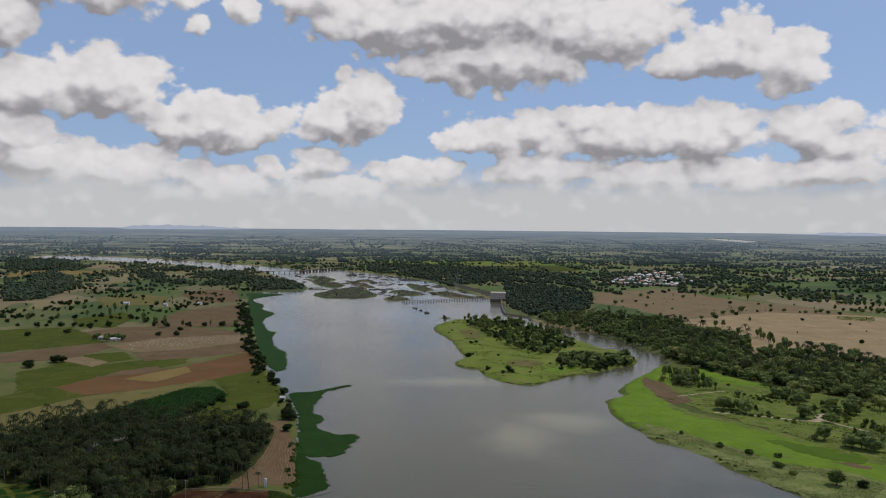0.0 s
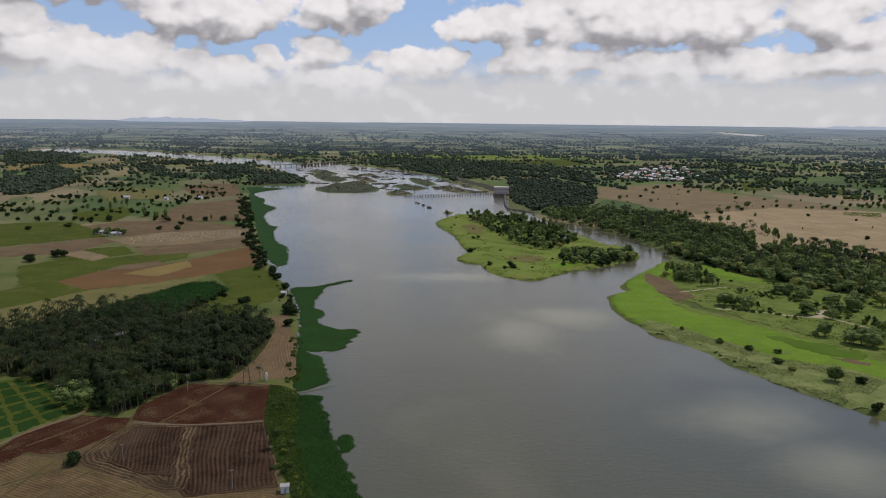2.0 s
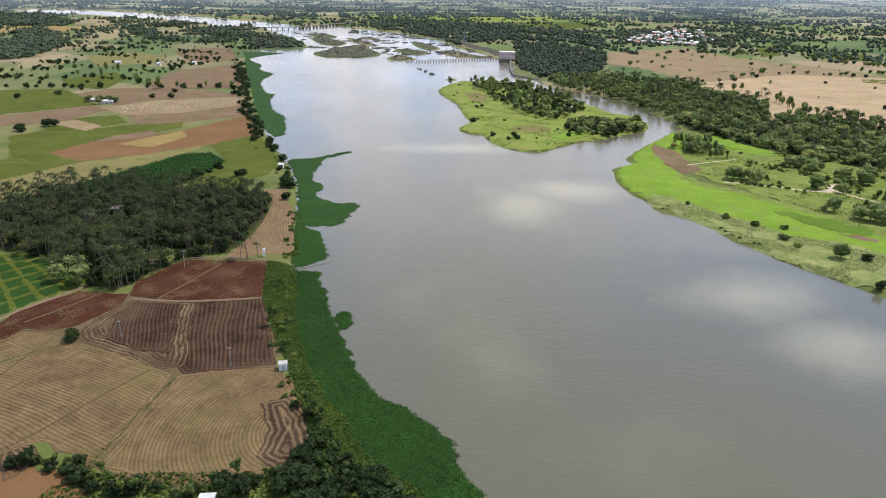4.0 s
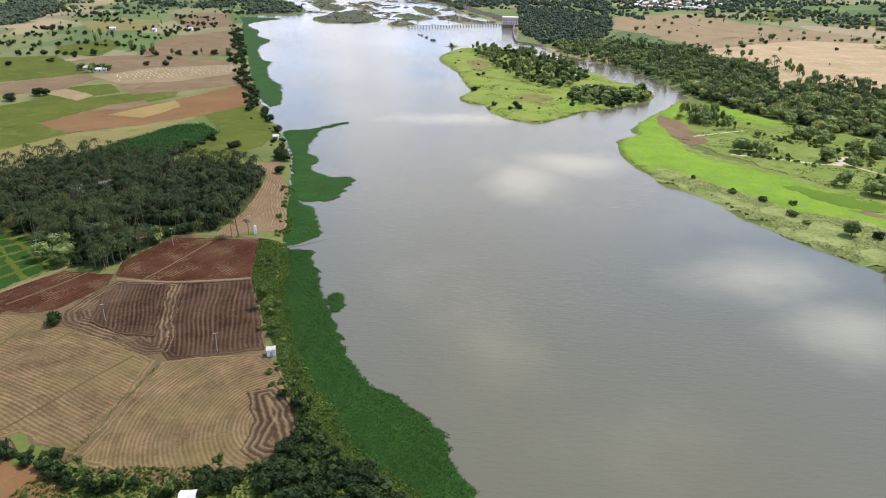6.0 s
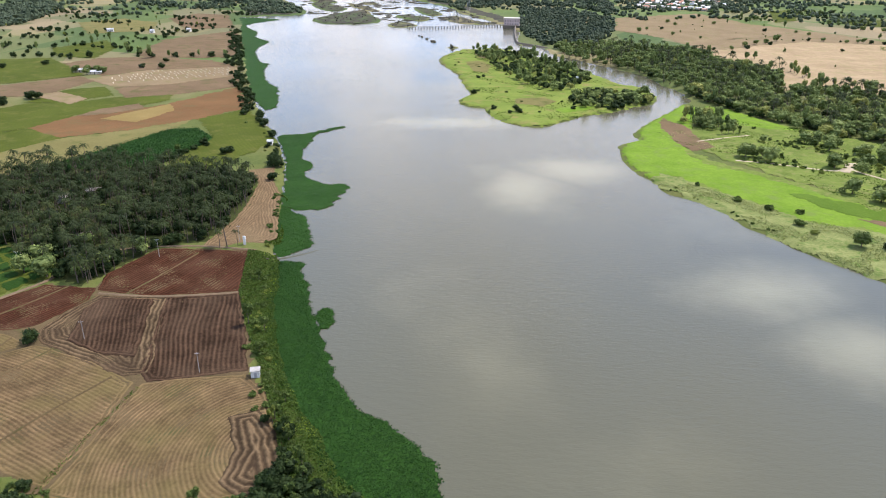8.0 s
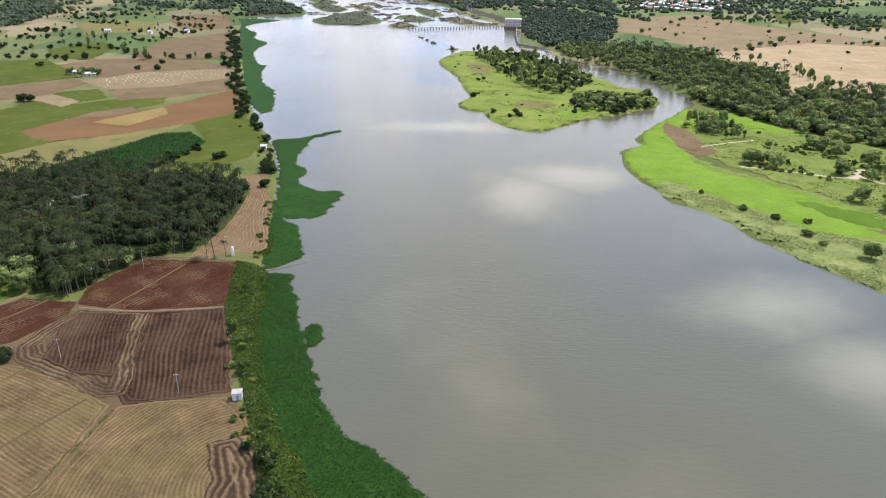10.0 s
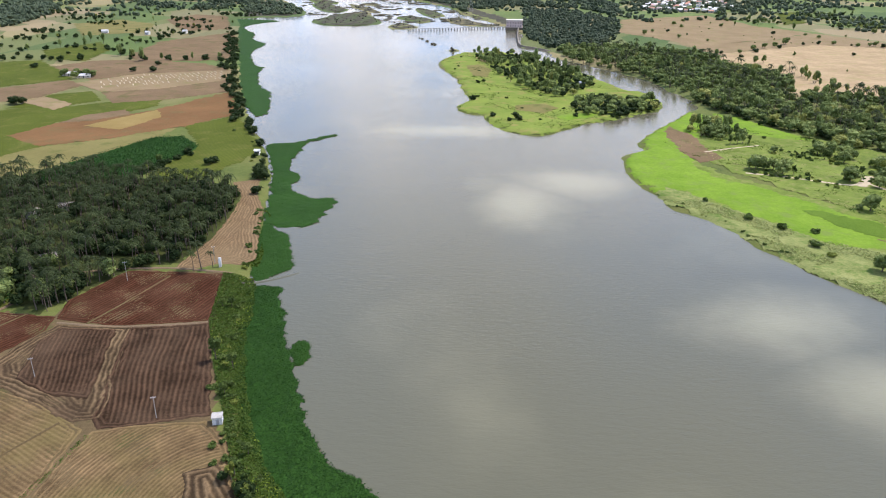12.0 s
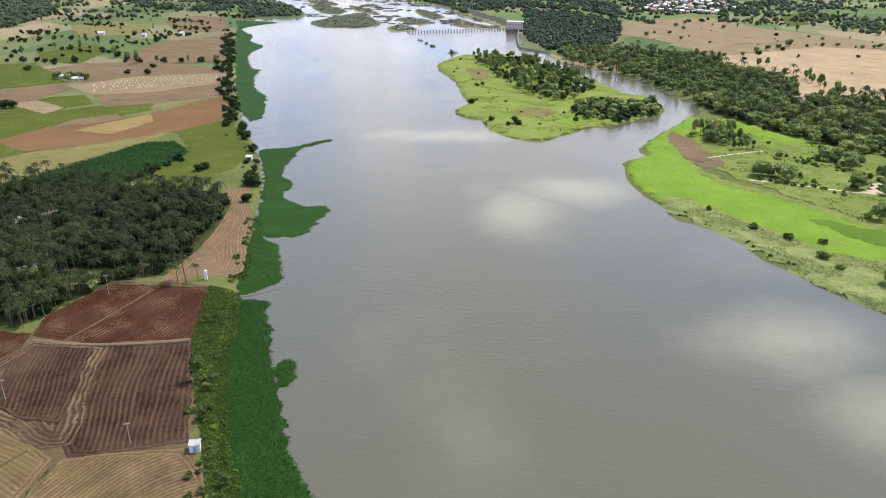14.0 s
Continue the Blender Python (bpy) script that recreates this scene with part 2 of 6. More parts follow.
def ploughed_soil(name, trough, ridge, patch, lines=0.7, blotch=0.25):
    """Turned soil whose colour follows the furrow that the mesh carries, with patches of stubble or damp."""
    m, t, p = material(name)
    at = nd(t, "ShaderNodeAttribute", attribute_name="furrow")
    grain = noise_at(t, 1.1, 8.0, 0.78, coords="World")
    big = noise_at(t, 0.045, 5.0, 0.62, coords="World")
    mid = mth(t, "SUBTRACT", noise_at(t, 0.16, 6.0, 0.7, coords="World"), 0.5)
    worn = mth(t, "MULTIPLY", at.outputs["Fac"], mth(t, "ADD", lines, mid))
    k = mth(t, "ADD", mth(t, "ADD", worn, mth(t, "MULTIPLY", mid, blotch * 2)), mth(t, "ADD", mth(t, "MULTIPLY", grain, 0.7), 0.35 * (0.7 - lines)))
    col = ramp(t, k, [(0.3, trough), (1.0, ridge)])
    s = nd(t, "ShaderNodeMapRange")
    link(t, mth(t, "ADD", big, mth(t, "MULTIPLY", grain, 0.25)), s.inputs[0])
    s.inputs[1].default_value, s.inputs[2].default_value, s.inputs[4].default_value = 0.55, 0.85, 0.55
    col = mixed(t, s.outputs[0], col, patch)
    link(t, col, p.inputs["Base Color"])
    p.inputs["Roughness"].default_value = 0.97
    p.inputs["Specular IOR Level"].default_value = 0.02
    bumped(t, p, grain, 0.6, 0.25)
    return m


def foliage(name, dark, light, warm=None):
    m, t, p = material(name)
    info = nd(t, "ShaderNodeObjectInfo")
    geo = nd(t, "ShaderNodeNewGeometry")
    k = mth(t, "ADD", mth(t, "MULTIPLY", info.outputs["Random"], 0.45),
            mth(t, "ADD", mth(t, "MULTIPLY", geo.outputs["Random Per Island"], 0.4), mth(t, "MULTIPLY", noise_at(t, 0.9, 4.0, coords="World"), 0.5)))
    col = ramp(t, k, [(0.3, dark), (1.05, light)])
    if warm:
        col = mixed(t, mth(t, "GREATER_THAN", mth(t, "FRACT", mth(t, "MULTIPLY", info.outputs["Random"], 17.3)), 0.86), col, warm)
    link(t, col, p.inputs["Base Color"])
    p.inputs["Roughness"].default_value = 0.65
    p.inputs["Specular IOR Level"].default_value = 0.12
    tr = nd(t, "ShaderNodeBsdfTranslucent")
    link(t, col, tr.inputs[0])
    mx = nd(t, "ShaderNodeMixShader")
    mx.inputs[0].default_value = 0.38
    link(t, p.outputs[0], mx.inputs[1]), link(t, tr.outputs[0], mx.inputs[2])
    link(t, mx.outputs[0], t.nodes["Material Output"].inputs[0])
    return m


def painted(name, base, grime, rough=0.8, scale=0.6):
    m, t, p = material(name)
    a, b = noise_at(t, scale, 6.0, 0.7, (1, 1, 0.3)), noise_at(t, scale * 9, 4.0, 0.6)
    s = nd(t, "ShaderNodeMapRange")
    link(t, mth(t, "ADD", mth(t, "MULTIPLY", a, 0.8), mth(t, "MULTIPLY", b, 0.3)), s.inputs[0])
    s.inputs[1].default_value, s.inputs[2].default_value = 0.5, 0.75
    link(t, mixed(t, s.outputs[0], base, grime), p.inputs["Base Color"])
    p.inputs["Roughness"].default_value = rough
    bumped(t, p, b, 0.2, 0.05)
    return m


# ellipses of water painted paler, as sunlight through gaps in the cloud
SUN_PATCHES = ((44, 372, 24, 40), (78, 410, 42, 26), (10, 520, 60, 22), (124, 252, 34, 30), (142, 214, 30, 26))


def water_material():
    m, t, p = material("river_water")
    # noise for fainter painted sunlight over the rest of the water
    sun_noise = nd(t, "ShaderNodeMapRange", interpolation_type="SMOOTHSTEP")
    link(t, noise_at(t, 0.009, 4.0, 0.5, (1, 0.8, 1), coords="World"), sun_noise.inputs[0])
    sun_noise.inputs[1].default_value, sun_noise.inputs[2].default_value = 0.50, 0.70
    geo = nd(t, "ShaderNodeNewGeometry")
    sun_patch = mth(t, "MULTIPLY", sun_noise.outputs[0], 0.35)
    for x, y, rx, ry in SUN_PATCHES:               # sun on the silty water between cloud shadows, painted into the colour
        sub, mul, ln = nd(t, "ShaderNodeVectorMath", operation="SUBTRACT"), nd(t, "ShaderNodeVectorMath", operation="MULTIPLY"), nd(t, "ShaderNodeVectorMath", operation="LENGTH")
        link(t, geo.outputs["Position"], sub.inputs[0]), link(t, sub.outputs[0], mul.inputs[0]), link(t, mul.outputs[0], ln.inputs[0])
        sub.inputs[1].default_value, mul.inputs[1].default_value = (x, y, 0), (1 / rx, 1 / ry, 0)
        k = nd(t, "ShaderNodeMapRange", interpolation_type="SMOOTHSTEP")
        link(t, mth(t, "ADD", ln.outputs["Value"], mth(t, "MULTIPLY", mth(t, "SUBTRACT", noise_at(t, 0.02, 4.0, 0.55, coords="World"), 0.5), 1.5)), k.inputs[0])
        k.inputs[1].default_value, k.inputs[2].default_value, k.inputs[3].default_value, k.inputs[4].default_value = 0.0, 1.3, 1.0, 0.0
        sun_patch = mth(t, "MAXIMUM", sun_patch, k.outputs[0])
    col = mixed(t, sun_patch, (0.085, 0.081, 0.05), (0.185, 0.172, 0.108))
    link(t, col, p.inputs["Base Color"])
    p.inputs["IOR"].default_value = 1.333
    p.inputs["Roughness"].default_value = 0.12
    chop = mth(t, "ADD", noise_at(t, 0.45, 3.0, 0.6, (0.55, 1.5, 1), coords="World", turn=0.25),
               mth(t, "MULTIPLY", noise_at(t, 1.6, 3.0, 0.6, (0.6, 1.4, 1), coords="World", turn=0.1), 0.4))
    calm = nd(t, "ShaderNodeMapRange")
    link(t, noise_at(t, 0.006, 3.0, coords="World"), calm.inputs[0])
    calm.inputs[1].default_value, calm.inputs[2].default_value, calm.inputs[3].default_value = 0.35, 0.65, 0.35
    bumped(t, p, mth(t, "MULTIPLY", chop, calm.outputs[0]), 0.5, 0.3)
    return m


def ground_material():
    """Grass and earth near the river; a patchwork of small fields on the plain beyond."""
    m, t, p = material("plain_ground")
    geo = nd(t, "ShaderNodeNewGeometry")
    a, b = noise_at(t, 0.02, 6.0, 0.6, coords="World"), noise_at(t, 0.5, 6.0, 0.7, coords="World")
    near = ramp(t, mth(t, "ADD", mth(t, "MULTIPLY", a, 0.8), mth(t, "MULTIPLY", b, 0.45)),
                [(0.38, (0.042, 0.06, 0.012)), (0.6, (0.082, 0.1, 0.022)), (0.78, (0.112, 0.112, 0.032)), (0.95, (0.15, 0.12, 0.052))])
    def plots(scale, turn, stretch):
        mp, vo = nd(t, "ShaderNodeMapping"), nd(t, "ShaderNodeTexVoronoi", distance="CHEBYCHEV")
        mp.inputs["Rotation"].default_value = (0, 0, turn)
        mp.inputs["Scale"].default_value = stretch
        link(t, geo.outputs["Position"], mp.inputs["Vector"]), link(t, mp.outputs[0], vo.inputs["Vector"])
        vo.inputs["Scale"].default_value = scale
        s = nd(t, "ShaderNodeSeparateColor")
        link(t, vo.outputs["Color"], s.inputs[0])
        return s.outputs[0]
    tones = [(0.0, (0.05, 0.085, 0.02)), (0.2, (0.09, 0.13, 0.03)), (0.36, (0.16, 0.15, 0.055)), (0.5, (0.27, 0.2, 0.11)),
             (0.62, (0.07, 0.1, 0.03)), (0.76, (0.21, 0.16, 0.09)), (0.88, (0.12, 0.16, 0.04))]
    far = mixed(t, 0.45, ramp(t, plots(0.011, 0.3, (1, 0.7, 1)), tones, "CONSTANT"), ramp(t, plots(0.0042, 0.1, (1, 0.55, 1)), tones, "CONSTANT"))
    far = mixed(t, mth(t, "MULTIPLY", b, 0.35), far, (0.07, 0.085, 0.03))
    ln = nd(t, "ShaderNodeVectorMath", operation="LENGTH")
    link(t, geo.outputs["Position"], ln.inputs[0])
    k = nd(t, "ShaderNodeMapRange", interpolation_type="SMOOTHSTEP")
    link(t, mth(t, "ADD", ln.outputs["Value"], mth(t, "MULTIPLY", a, 300.0)), k.inputs[0])
    k.inputs[1].default_value, k.inputs[2].default_value = 700, 1050
    col = mixed(t, k.outputs[0], near, far)
    sepz = nd(t, "ShaderNodeSeparateXYZ")
    link(t, geo.outputs["Position"], sepz.inputs[0])
    mud = nd(t, "ShaderNodeMapRange")
    link(t, sepz.outputs[2], mud.inputs[0])
    mud.inputs[1].default_value, mud.inputs[2].default_value, mud.inputs[3].default_value, mud.inputs[4].default_value = -0.05, 0.12, 1.0, 0.0
    col = mixed(t, mud.outputs[0], col, (0.075, 0.08, 0.03))
    link(t, col, p.inputs["Base Color"])
    p.inputs["Roughness"].default_value = 0.95
    p.inputs["Specular IOR Level"].default_value = 0.15
    bumped(t, p, b, 0.5, 0.5)
    return m


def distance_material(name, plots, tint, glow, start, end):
    """Far hazy country, a backdrop: dull land whose haze is painted in as tint and glow from start to end metres off.
    """
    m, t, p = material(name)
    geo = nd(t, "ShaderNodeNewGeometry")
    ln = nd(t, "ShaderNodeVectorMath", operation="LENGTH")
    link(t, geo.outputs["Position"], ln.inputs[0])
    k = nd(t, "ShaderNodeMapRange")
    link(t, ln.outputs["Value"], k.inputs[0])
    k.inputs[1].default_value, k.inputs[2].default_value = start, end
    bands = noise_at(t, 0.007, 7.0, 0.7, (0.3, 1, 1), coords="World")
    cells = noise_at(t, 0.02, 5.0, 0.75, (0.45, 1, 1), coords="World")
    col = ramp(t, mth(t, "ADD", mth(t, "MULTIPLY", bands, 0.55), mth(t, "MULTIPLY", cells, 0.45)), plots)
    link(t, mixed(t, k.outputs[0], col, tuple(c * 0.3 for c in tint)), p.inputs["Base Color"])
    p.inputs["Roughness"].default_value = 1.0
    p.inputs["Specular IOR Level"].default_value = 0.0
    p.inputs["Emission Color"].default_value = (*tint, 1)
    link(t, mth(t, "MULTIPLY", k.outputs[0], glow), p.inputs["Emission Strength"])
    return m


M = {
    "ground": ground_material(),
    "water": water_material(),
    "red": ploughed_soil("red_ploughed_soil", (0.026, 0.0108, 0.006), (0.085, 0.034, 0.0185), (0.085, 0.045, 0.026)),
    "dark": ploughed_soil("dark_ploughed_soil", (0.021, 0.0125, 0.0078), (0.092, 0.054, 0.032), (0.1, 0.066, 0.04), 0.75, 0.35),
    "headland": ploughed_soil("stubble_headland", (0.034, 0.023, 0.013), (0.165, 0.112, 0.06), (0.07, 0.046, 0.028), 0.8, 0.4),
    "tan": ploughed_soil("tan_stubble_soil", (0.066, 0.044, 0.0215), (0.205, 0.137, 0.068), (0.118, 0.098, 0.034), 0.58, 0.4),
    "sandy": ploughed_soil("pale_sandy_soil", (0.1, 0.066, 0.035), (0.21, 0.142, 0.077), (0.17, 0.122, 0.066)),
    "earth": matte("dry_earth", (0.055, 0.04, 0.02), (0.115, 0.082, 0.041), big=0.05, stain=(0.06, 0.062, 0.02)),
    "orange": matte("orange_earth", (0.095, 0.05, 0.021), (0.16, 0.088, 0.038), stain=(0.115, 0.082, 0.034)),
    "ochre": matte("ochre_stubble", (0.15, 0.105, 0.034), (0.22, 0.16, 0.06)),
    "olive": matte("olive_fallow", (0.105, 0.094, 0.03), (0.16, 0.138, 0.052), stain=(0.085, 0.096, 0.026)),
    "green": matte("green_crop", (0.042, 0.056, 0.008), (0.08, 0.096, 0.015), rows=2.2, angle=0.5, stain=(0.105, 0.105, 0.026)),
    "bright": matte("bright_green_pasture", (0.075, 0.115, 0.018), (0.165, 0.205, 0.04), big=0.035, stain=(0.19, 0.165, 0.058)),
    "meadow": matte("rough_meadow", (0.05, 0.082, 0.013), (0.15, 0.185, 0.04), big=0.09, small=0.6, stain=(0.17, 0.17, 0.06)),
    "reed_bed": matte("reed_litter", (0.07, 0.1, 0.022), (0.21, 0.22, 0.08), big=0.1, small=0.8, stain=(0.07, 0.12, 0.02)),
    "marsh": matte("marsh_grass", (0.07, 0.135, 0.01), (0.15, 0.23, 0.026), big=0.05, small=0.5, stain=(0.12, 0.165, 0.035)),
    "vegetable": matte("vegetable_rows", (0.012, 0.034, 0.006), (0.028, 0.06, 0.011), rows=1.4, angle=0.9),
    "cane_bed": matte("cane_bed", (0.014, 0.042, 0.009), (0.03, 0.074, 0.015), big=0.05, rows=2.4, angle=1.2),
    "wet": matte("wet_marsh", (0.05, 0.095, 0.008), (0.085, 0.135, 0.016), rough=0.85),
    "brown": matte("brown_fallow", (0.095, 0.064, 0.035), (0.158, 0.108, 0.06), stain=(0.092, 0.08, 0.031)),
    "buff": matte("buff_dry_field", (0.19, 0.135, 0.072), (0.34, 0.25, 0.145), big=0.03, small=0.3, stain=(0.24, 0.2, 0.09)),
    "stubble": matte("pale_stubble", (0.14, 0.1, 0.054), (0.215, 0.158, 0.088), stain=(0.15, 0.13, 0.055)),
    "sand": matte("sandy_track", (0.28, 0.225, 0.15), (0.42, 0.35, 0.24), small=1.5),
    "path": matte("trodden_earth", (0.1, 0.07, 0.042), (0.18, 0.13, 0.08), small=1.5),
    "mat": matte("water_hyacinth", (0.011, 0.034, 0.0045), (0.021, 0.058, 0.0085), big=0.06, small=1.3, rough=0.7, bump=0.8),
    "rock": matte("dark_rock", (0.03, 0.028, 0.022), (0.08, 0.073, 0.055), big=0.05, small=0.4, stain=(0.045, 0.058, 0.024)),
    # dark leaves: the cloud shade over the left bank is painted in
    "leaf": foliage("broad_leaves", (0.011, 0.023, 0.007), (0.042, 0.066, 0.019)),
    # pale leaves: the right bank's sunlight is put into their colour
    "leaf_mixed_lit": foliage("mixed_leaves", (0.08, 0.118, 0.032), (0.25, 0.3, 0.095), (0.28, 0.29, 0.08)),
    "leaf_shrub": foliage("shrub_leaves", (0.035, 0.06, 0.014), (0.12, 0.165, 0.04), (0.17, 0.2, 0.04)),
    # paler and bluer, with the haze of distance put into the leaf colour
    "leaf_hazed": foliage("far_leaves", (0.042, 0.062, 0.036), (0.1, 0.13, 0.07)),
    "palm": foliage("palm_fronds", (0.016, 0.026, 0.008), (0.062, 0.083, 0.026)),
    "cane": foliage("cane_leaves", (0.012, 0.04, 0.009), (0.026, 0.07, 0.016)),
    "grass": foliage("grass_blades", (0.09, 0.15, 0.018), (0.2, 0.27, 0.045)),
    "bank": foliage("bank_weeds", (0.026, 0.056, 0.008), (0.08, 0.125, 0.017)),
    "fresh": foliage("fresh_weeds", (0.085, 0.13, 0.01), (0.18, 0.235, 0.024)),
    "reed": foliage("reed_blades", (0.2, 0.235, 0.07), (0.4, 0.4, 0.17)),
    "lily": foliage("hyacinth_leaves", (0.01, 0.038, 0.004), (0.026, 0.075, 0.008)),
    "bark": painted("bark", (0.12, 0.09, 0.065), (0.05, 0.04, 0.03), 0.95, 2.0),
    "stone": painted("stained_masonry", (0.17, 0.14, 0.1), (0.08, 0.066, 0.05), 0.95, 0.3),
    "white": painted("whitewash", (0.72, 0.71, 0.68), (0.4, 0.37, 0.32)),
    "concrete": painted("concrete", (0.34, 0.32, 0.29), (0.16, 0.15, 0.13), 0.9),
    "tile": painted("clay_roof", (0.42, 0.2, 0.13), (0.2, 0.1, 0.07), 0.85),
    "pink": painted("pink_wash", (0.62, 0.48, 0.43), (0.42, 0.32, 0.28), 0.85),
    # litter and grass, darkened so that the grove's shade is in the colour
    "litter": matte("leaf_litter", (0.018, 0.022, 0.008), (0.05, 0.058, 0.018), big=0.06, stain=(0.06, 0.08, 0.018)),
    "rust": painted("rusty_roof", (0.26, 0.23, 0.21), (0.14, 0.1, 0.075), 0.7),
    "tin": painted("tin_roof", (0.5, 0.5, 0.5), (0.28, 0.25, 0.22), 0.45),
    "dark_glass": painted("dark_opening", (0.03, 0.03, 0.035), (0.06, 0.06, 0.06), 0.3),
    "plaster": painted("cream_plaster", (0.62, 0.55, 0.45), (0.36, 0.3, 0.24)),
    "steel": painted("galvanised_steel", (0.4, 0.41, 0.42), (0.22, 0.2, 0.19), 0.5),
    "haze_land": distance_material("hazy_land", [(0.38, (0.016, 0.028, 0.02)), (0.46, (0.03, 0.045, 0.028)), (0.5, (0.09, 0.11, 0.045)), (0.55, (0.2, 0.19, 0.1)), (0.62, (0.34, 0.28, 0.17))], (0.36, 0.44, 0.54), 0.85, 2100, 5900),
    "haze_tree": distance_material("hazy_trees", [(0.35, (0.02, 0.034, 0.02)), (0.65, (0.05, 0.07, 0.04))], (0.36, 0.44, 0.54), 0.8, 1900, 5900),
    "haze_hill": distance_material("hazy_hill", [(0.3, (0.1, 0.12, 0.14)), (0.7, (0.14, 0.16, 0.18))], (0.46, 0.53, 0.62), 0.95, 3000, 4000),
}

# ---- plan helpers ----
LAND = 1.2                            # the plain above the river


def bowl(r):
    """The plain lifts very gently far off, so that it meets the sky at the height of the true horizon."""
    return 93.0 * (np.clip((np.asarray(r, float) - 1500.0) / 3400.0, 0, None)) ** 1.5


def wob(x, y, scale, seed=0.0):
    """Cheap smooth noise, about -1 to 1."""
    x, y = np.asarray(x, float) / scale, np.asarray(y, float) / scale
    return (np.sin(x * 1.7 + seed + 1.3 * np.sin(y * 1.1 + seed * 2)) + np.sin(y * 1.9 - seed + 1.7 * np.sin(x * 0.9 + 2.1))
            + np.sin((x + y) * 2.7 + seed * 3) * 0.6 + np.sin((x - y) * 4.3 - seed) * 0.4) / 2.6


def smooth_line(pts, per=5, closed=True):
    """A Catmull-Rom line through the corners of a plan."""
    p = np.array(pts, float)
    n = len(p)
    out = []
    for i in range(n if closed else n - 1):
        if closed:
            a, b, c, d = p[i - 1], p[i], p[(i + 1) % n], p[(i + 2) % n]
        else:
            a, b, c, d = p[max(i - 1, 0)], p[i], p[i + 1], p[min(i + 2, n - 1)]
        for k in range(per):
            t = k / per
            out.append(0.5 * (2 * b + (c - a) * t + (2 * a - 5 * b + 4 * c - d) * t * t + (3 * b - a - 3 * c + d) * t ** 3))
    if not closed:
        out.append(p[-1])
    return np.array(out)


def straight_line(pts, step):
    p = np.array(pts, float)
    out = []
    for i in range(len(p)):
        a, b = p[i], p[(i + 1) % len(p)]
        n = max(1, int(np.hypot(*(b - a)) / step))
        out += [a + (b - a) * k / n for k in range(n)]
    return np.array(out)


def inside(x, y, poly):
    x, y = np.asarray(x, float), np.asarray(y, float)
    poly = np.asarray(poly, float)
    hit = np.zeros(x.shape, bool)
    lo, hi = poly.min(0), poly.max(0)
    near = (x >= lo[0]) & (x <= hi[0]) & (y >= lo[1]) & (y <= hi[1])
    if not near.any():
        return hit
    xs, ys = x[near], y[near]
    got = np.zeros(xs.shape, bool)
    nxt = np.roll(poly, -1, axis=0)
    if len(xs) < 200:
        y0, y1, x0, x1 = poly[:, 1][:, None], nxt[:, 1][:, None], poly[:, 0][:, None], nxt[:, 0][:, None]
        cross = (y0 > ys) != (y1 > ys)
        got = ((cross & (xs < (x1 - x0) * (ys - y0) / np.where(y1 == y0, 1, y1 - y0) + x0)).sum(0) % 2).astype(bool)
    else:
        for (x0, y0), (x1, y1) in zip(poly, nxt):
            if y0 != y1:
                got ^= ((y0 > ys) != (y1 > ys)) & (xs < (x1 - x0) * (ys - y0) / (y1 - y0) + x0)
    hit[near] = got
    return hit


FAR_OFF = 60.0


def edge_distance(x, y, poly):
    """Metres to the edge of a plan, as far as FAR_OFF."""
    x, y = np.asarray(x, float), np.asarray(y, float)
    poly = np.asarray(poly, float)
    best = np.full(x.shape, FAR_OFF)
    nxt = np.roll(poly, -1, axis=0)
    if x.size < 200:
        x0, y0 = poly[:, 0][:, None], poly[:, 1][:, None]
        dx, dy = nxt[:, 0][:, None] - x0, nxt[:, 1][:, None] - y0
        k = np.clip(((x.ravel() - x0) * dx + (y.ravel() - y0) * dy) / np.maximum(dx * dx + dy * dy, 1e-9), 0, 1)
        return np.minimum(best, np.hypot(x.ravel() - x0 - k * dx, y.ravel() - y0 - k * dy).min(0).reshape(x.shape))
    flat, fx, fy = best.ravel(), x.ravel(), y.ravel()
    order = np.argsort(fy)
    fys = fy[order]
    for (x0, y0), (x1, y1) in zip(poly, nxt):
        i, j = np.searchsorted(fys, (min(y0, y1) - FAR_OFF, max(y0, y1) + FAR_OFF))
        pick = order[i:j]
        px, py = fx[pick], fy[pick]
        m = (px > min(x0, x1) - FAR_OFF) & (px < max(x0, x1) + FAR_OFF)
        pick, px, py = pick[m], px[m], py[m]
        dx, dy = x1 - x0, y1 - y0
        k = np.clip(((px - x0) * dx + (py - y0) * dy) / max(dx * dx + dy * dy, 1e-9), 0, 1)
        flat[pick] = np.minimum(flat[pick], np.hypot(px - x0 - k * dx, py - y0 - k * dy))
    return flat.reshape(x.shape)


def depth_in(x, y, poly):
    """Metres inside a plan (negative outside)."""
    d = edge_distance(x, y, poly)
    return np.where(inside(x, y, poly), d, -d)


LEFT_BANK = [(-11.2, 133.3), (-25.3, 149), (-34.1, 168.3), (-43.7, 185.3), (-51.1, 205.3), (-57.6, 229), (-63.5, 262.9), (-68.3, 280), (-68.9, 292.5), (-76.5, 336.5), (-85.6, 393.4), (-102, 455), (-132, 536.1), (-168, 648.3), (-214.3, 814), (-270, 1016), (-318, 1199)] + [(-334, 1242), (-315, 1244), (-294, 1268), (-255, 1273), (-238, 1332), (-281, 1471), (-338, 1611), (-378, 1652)]
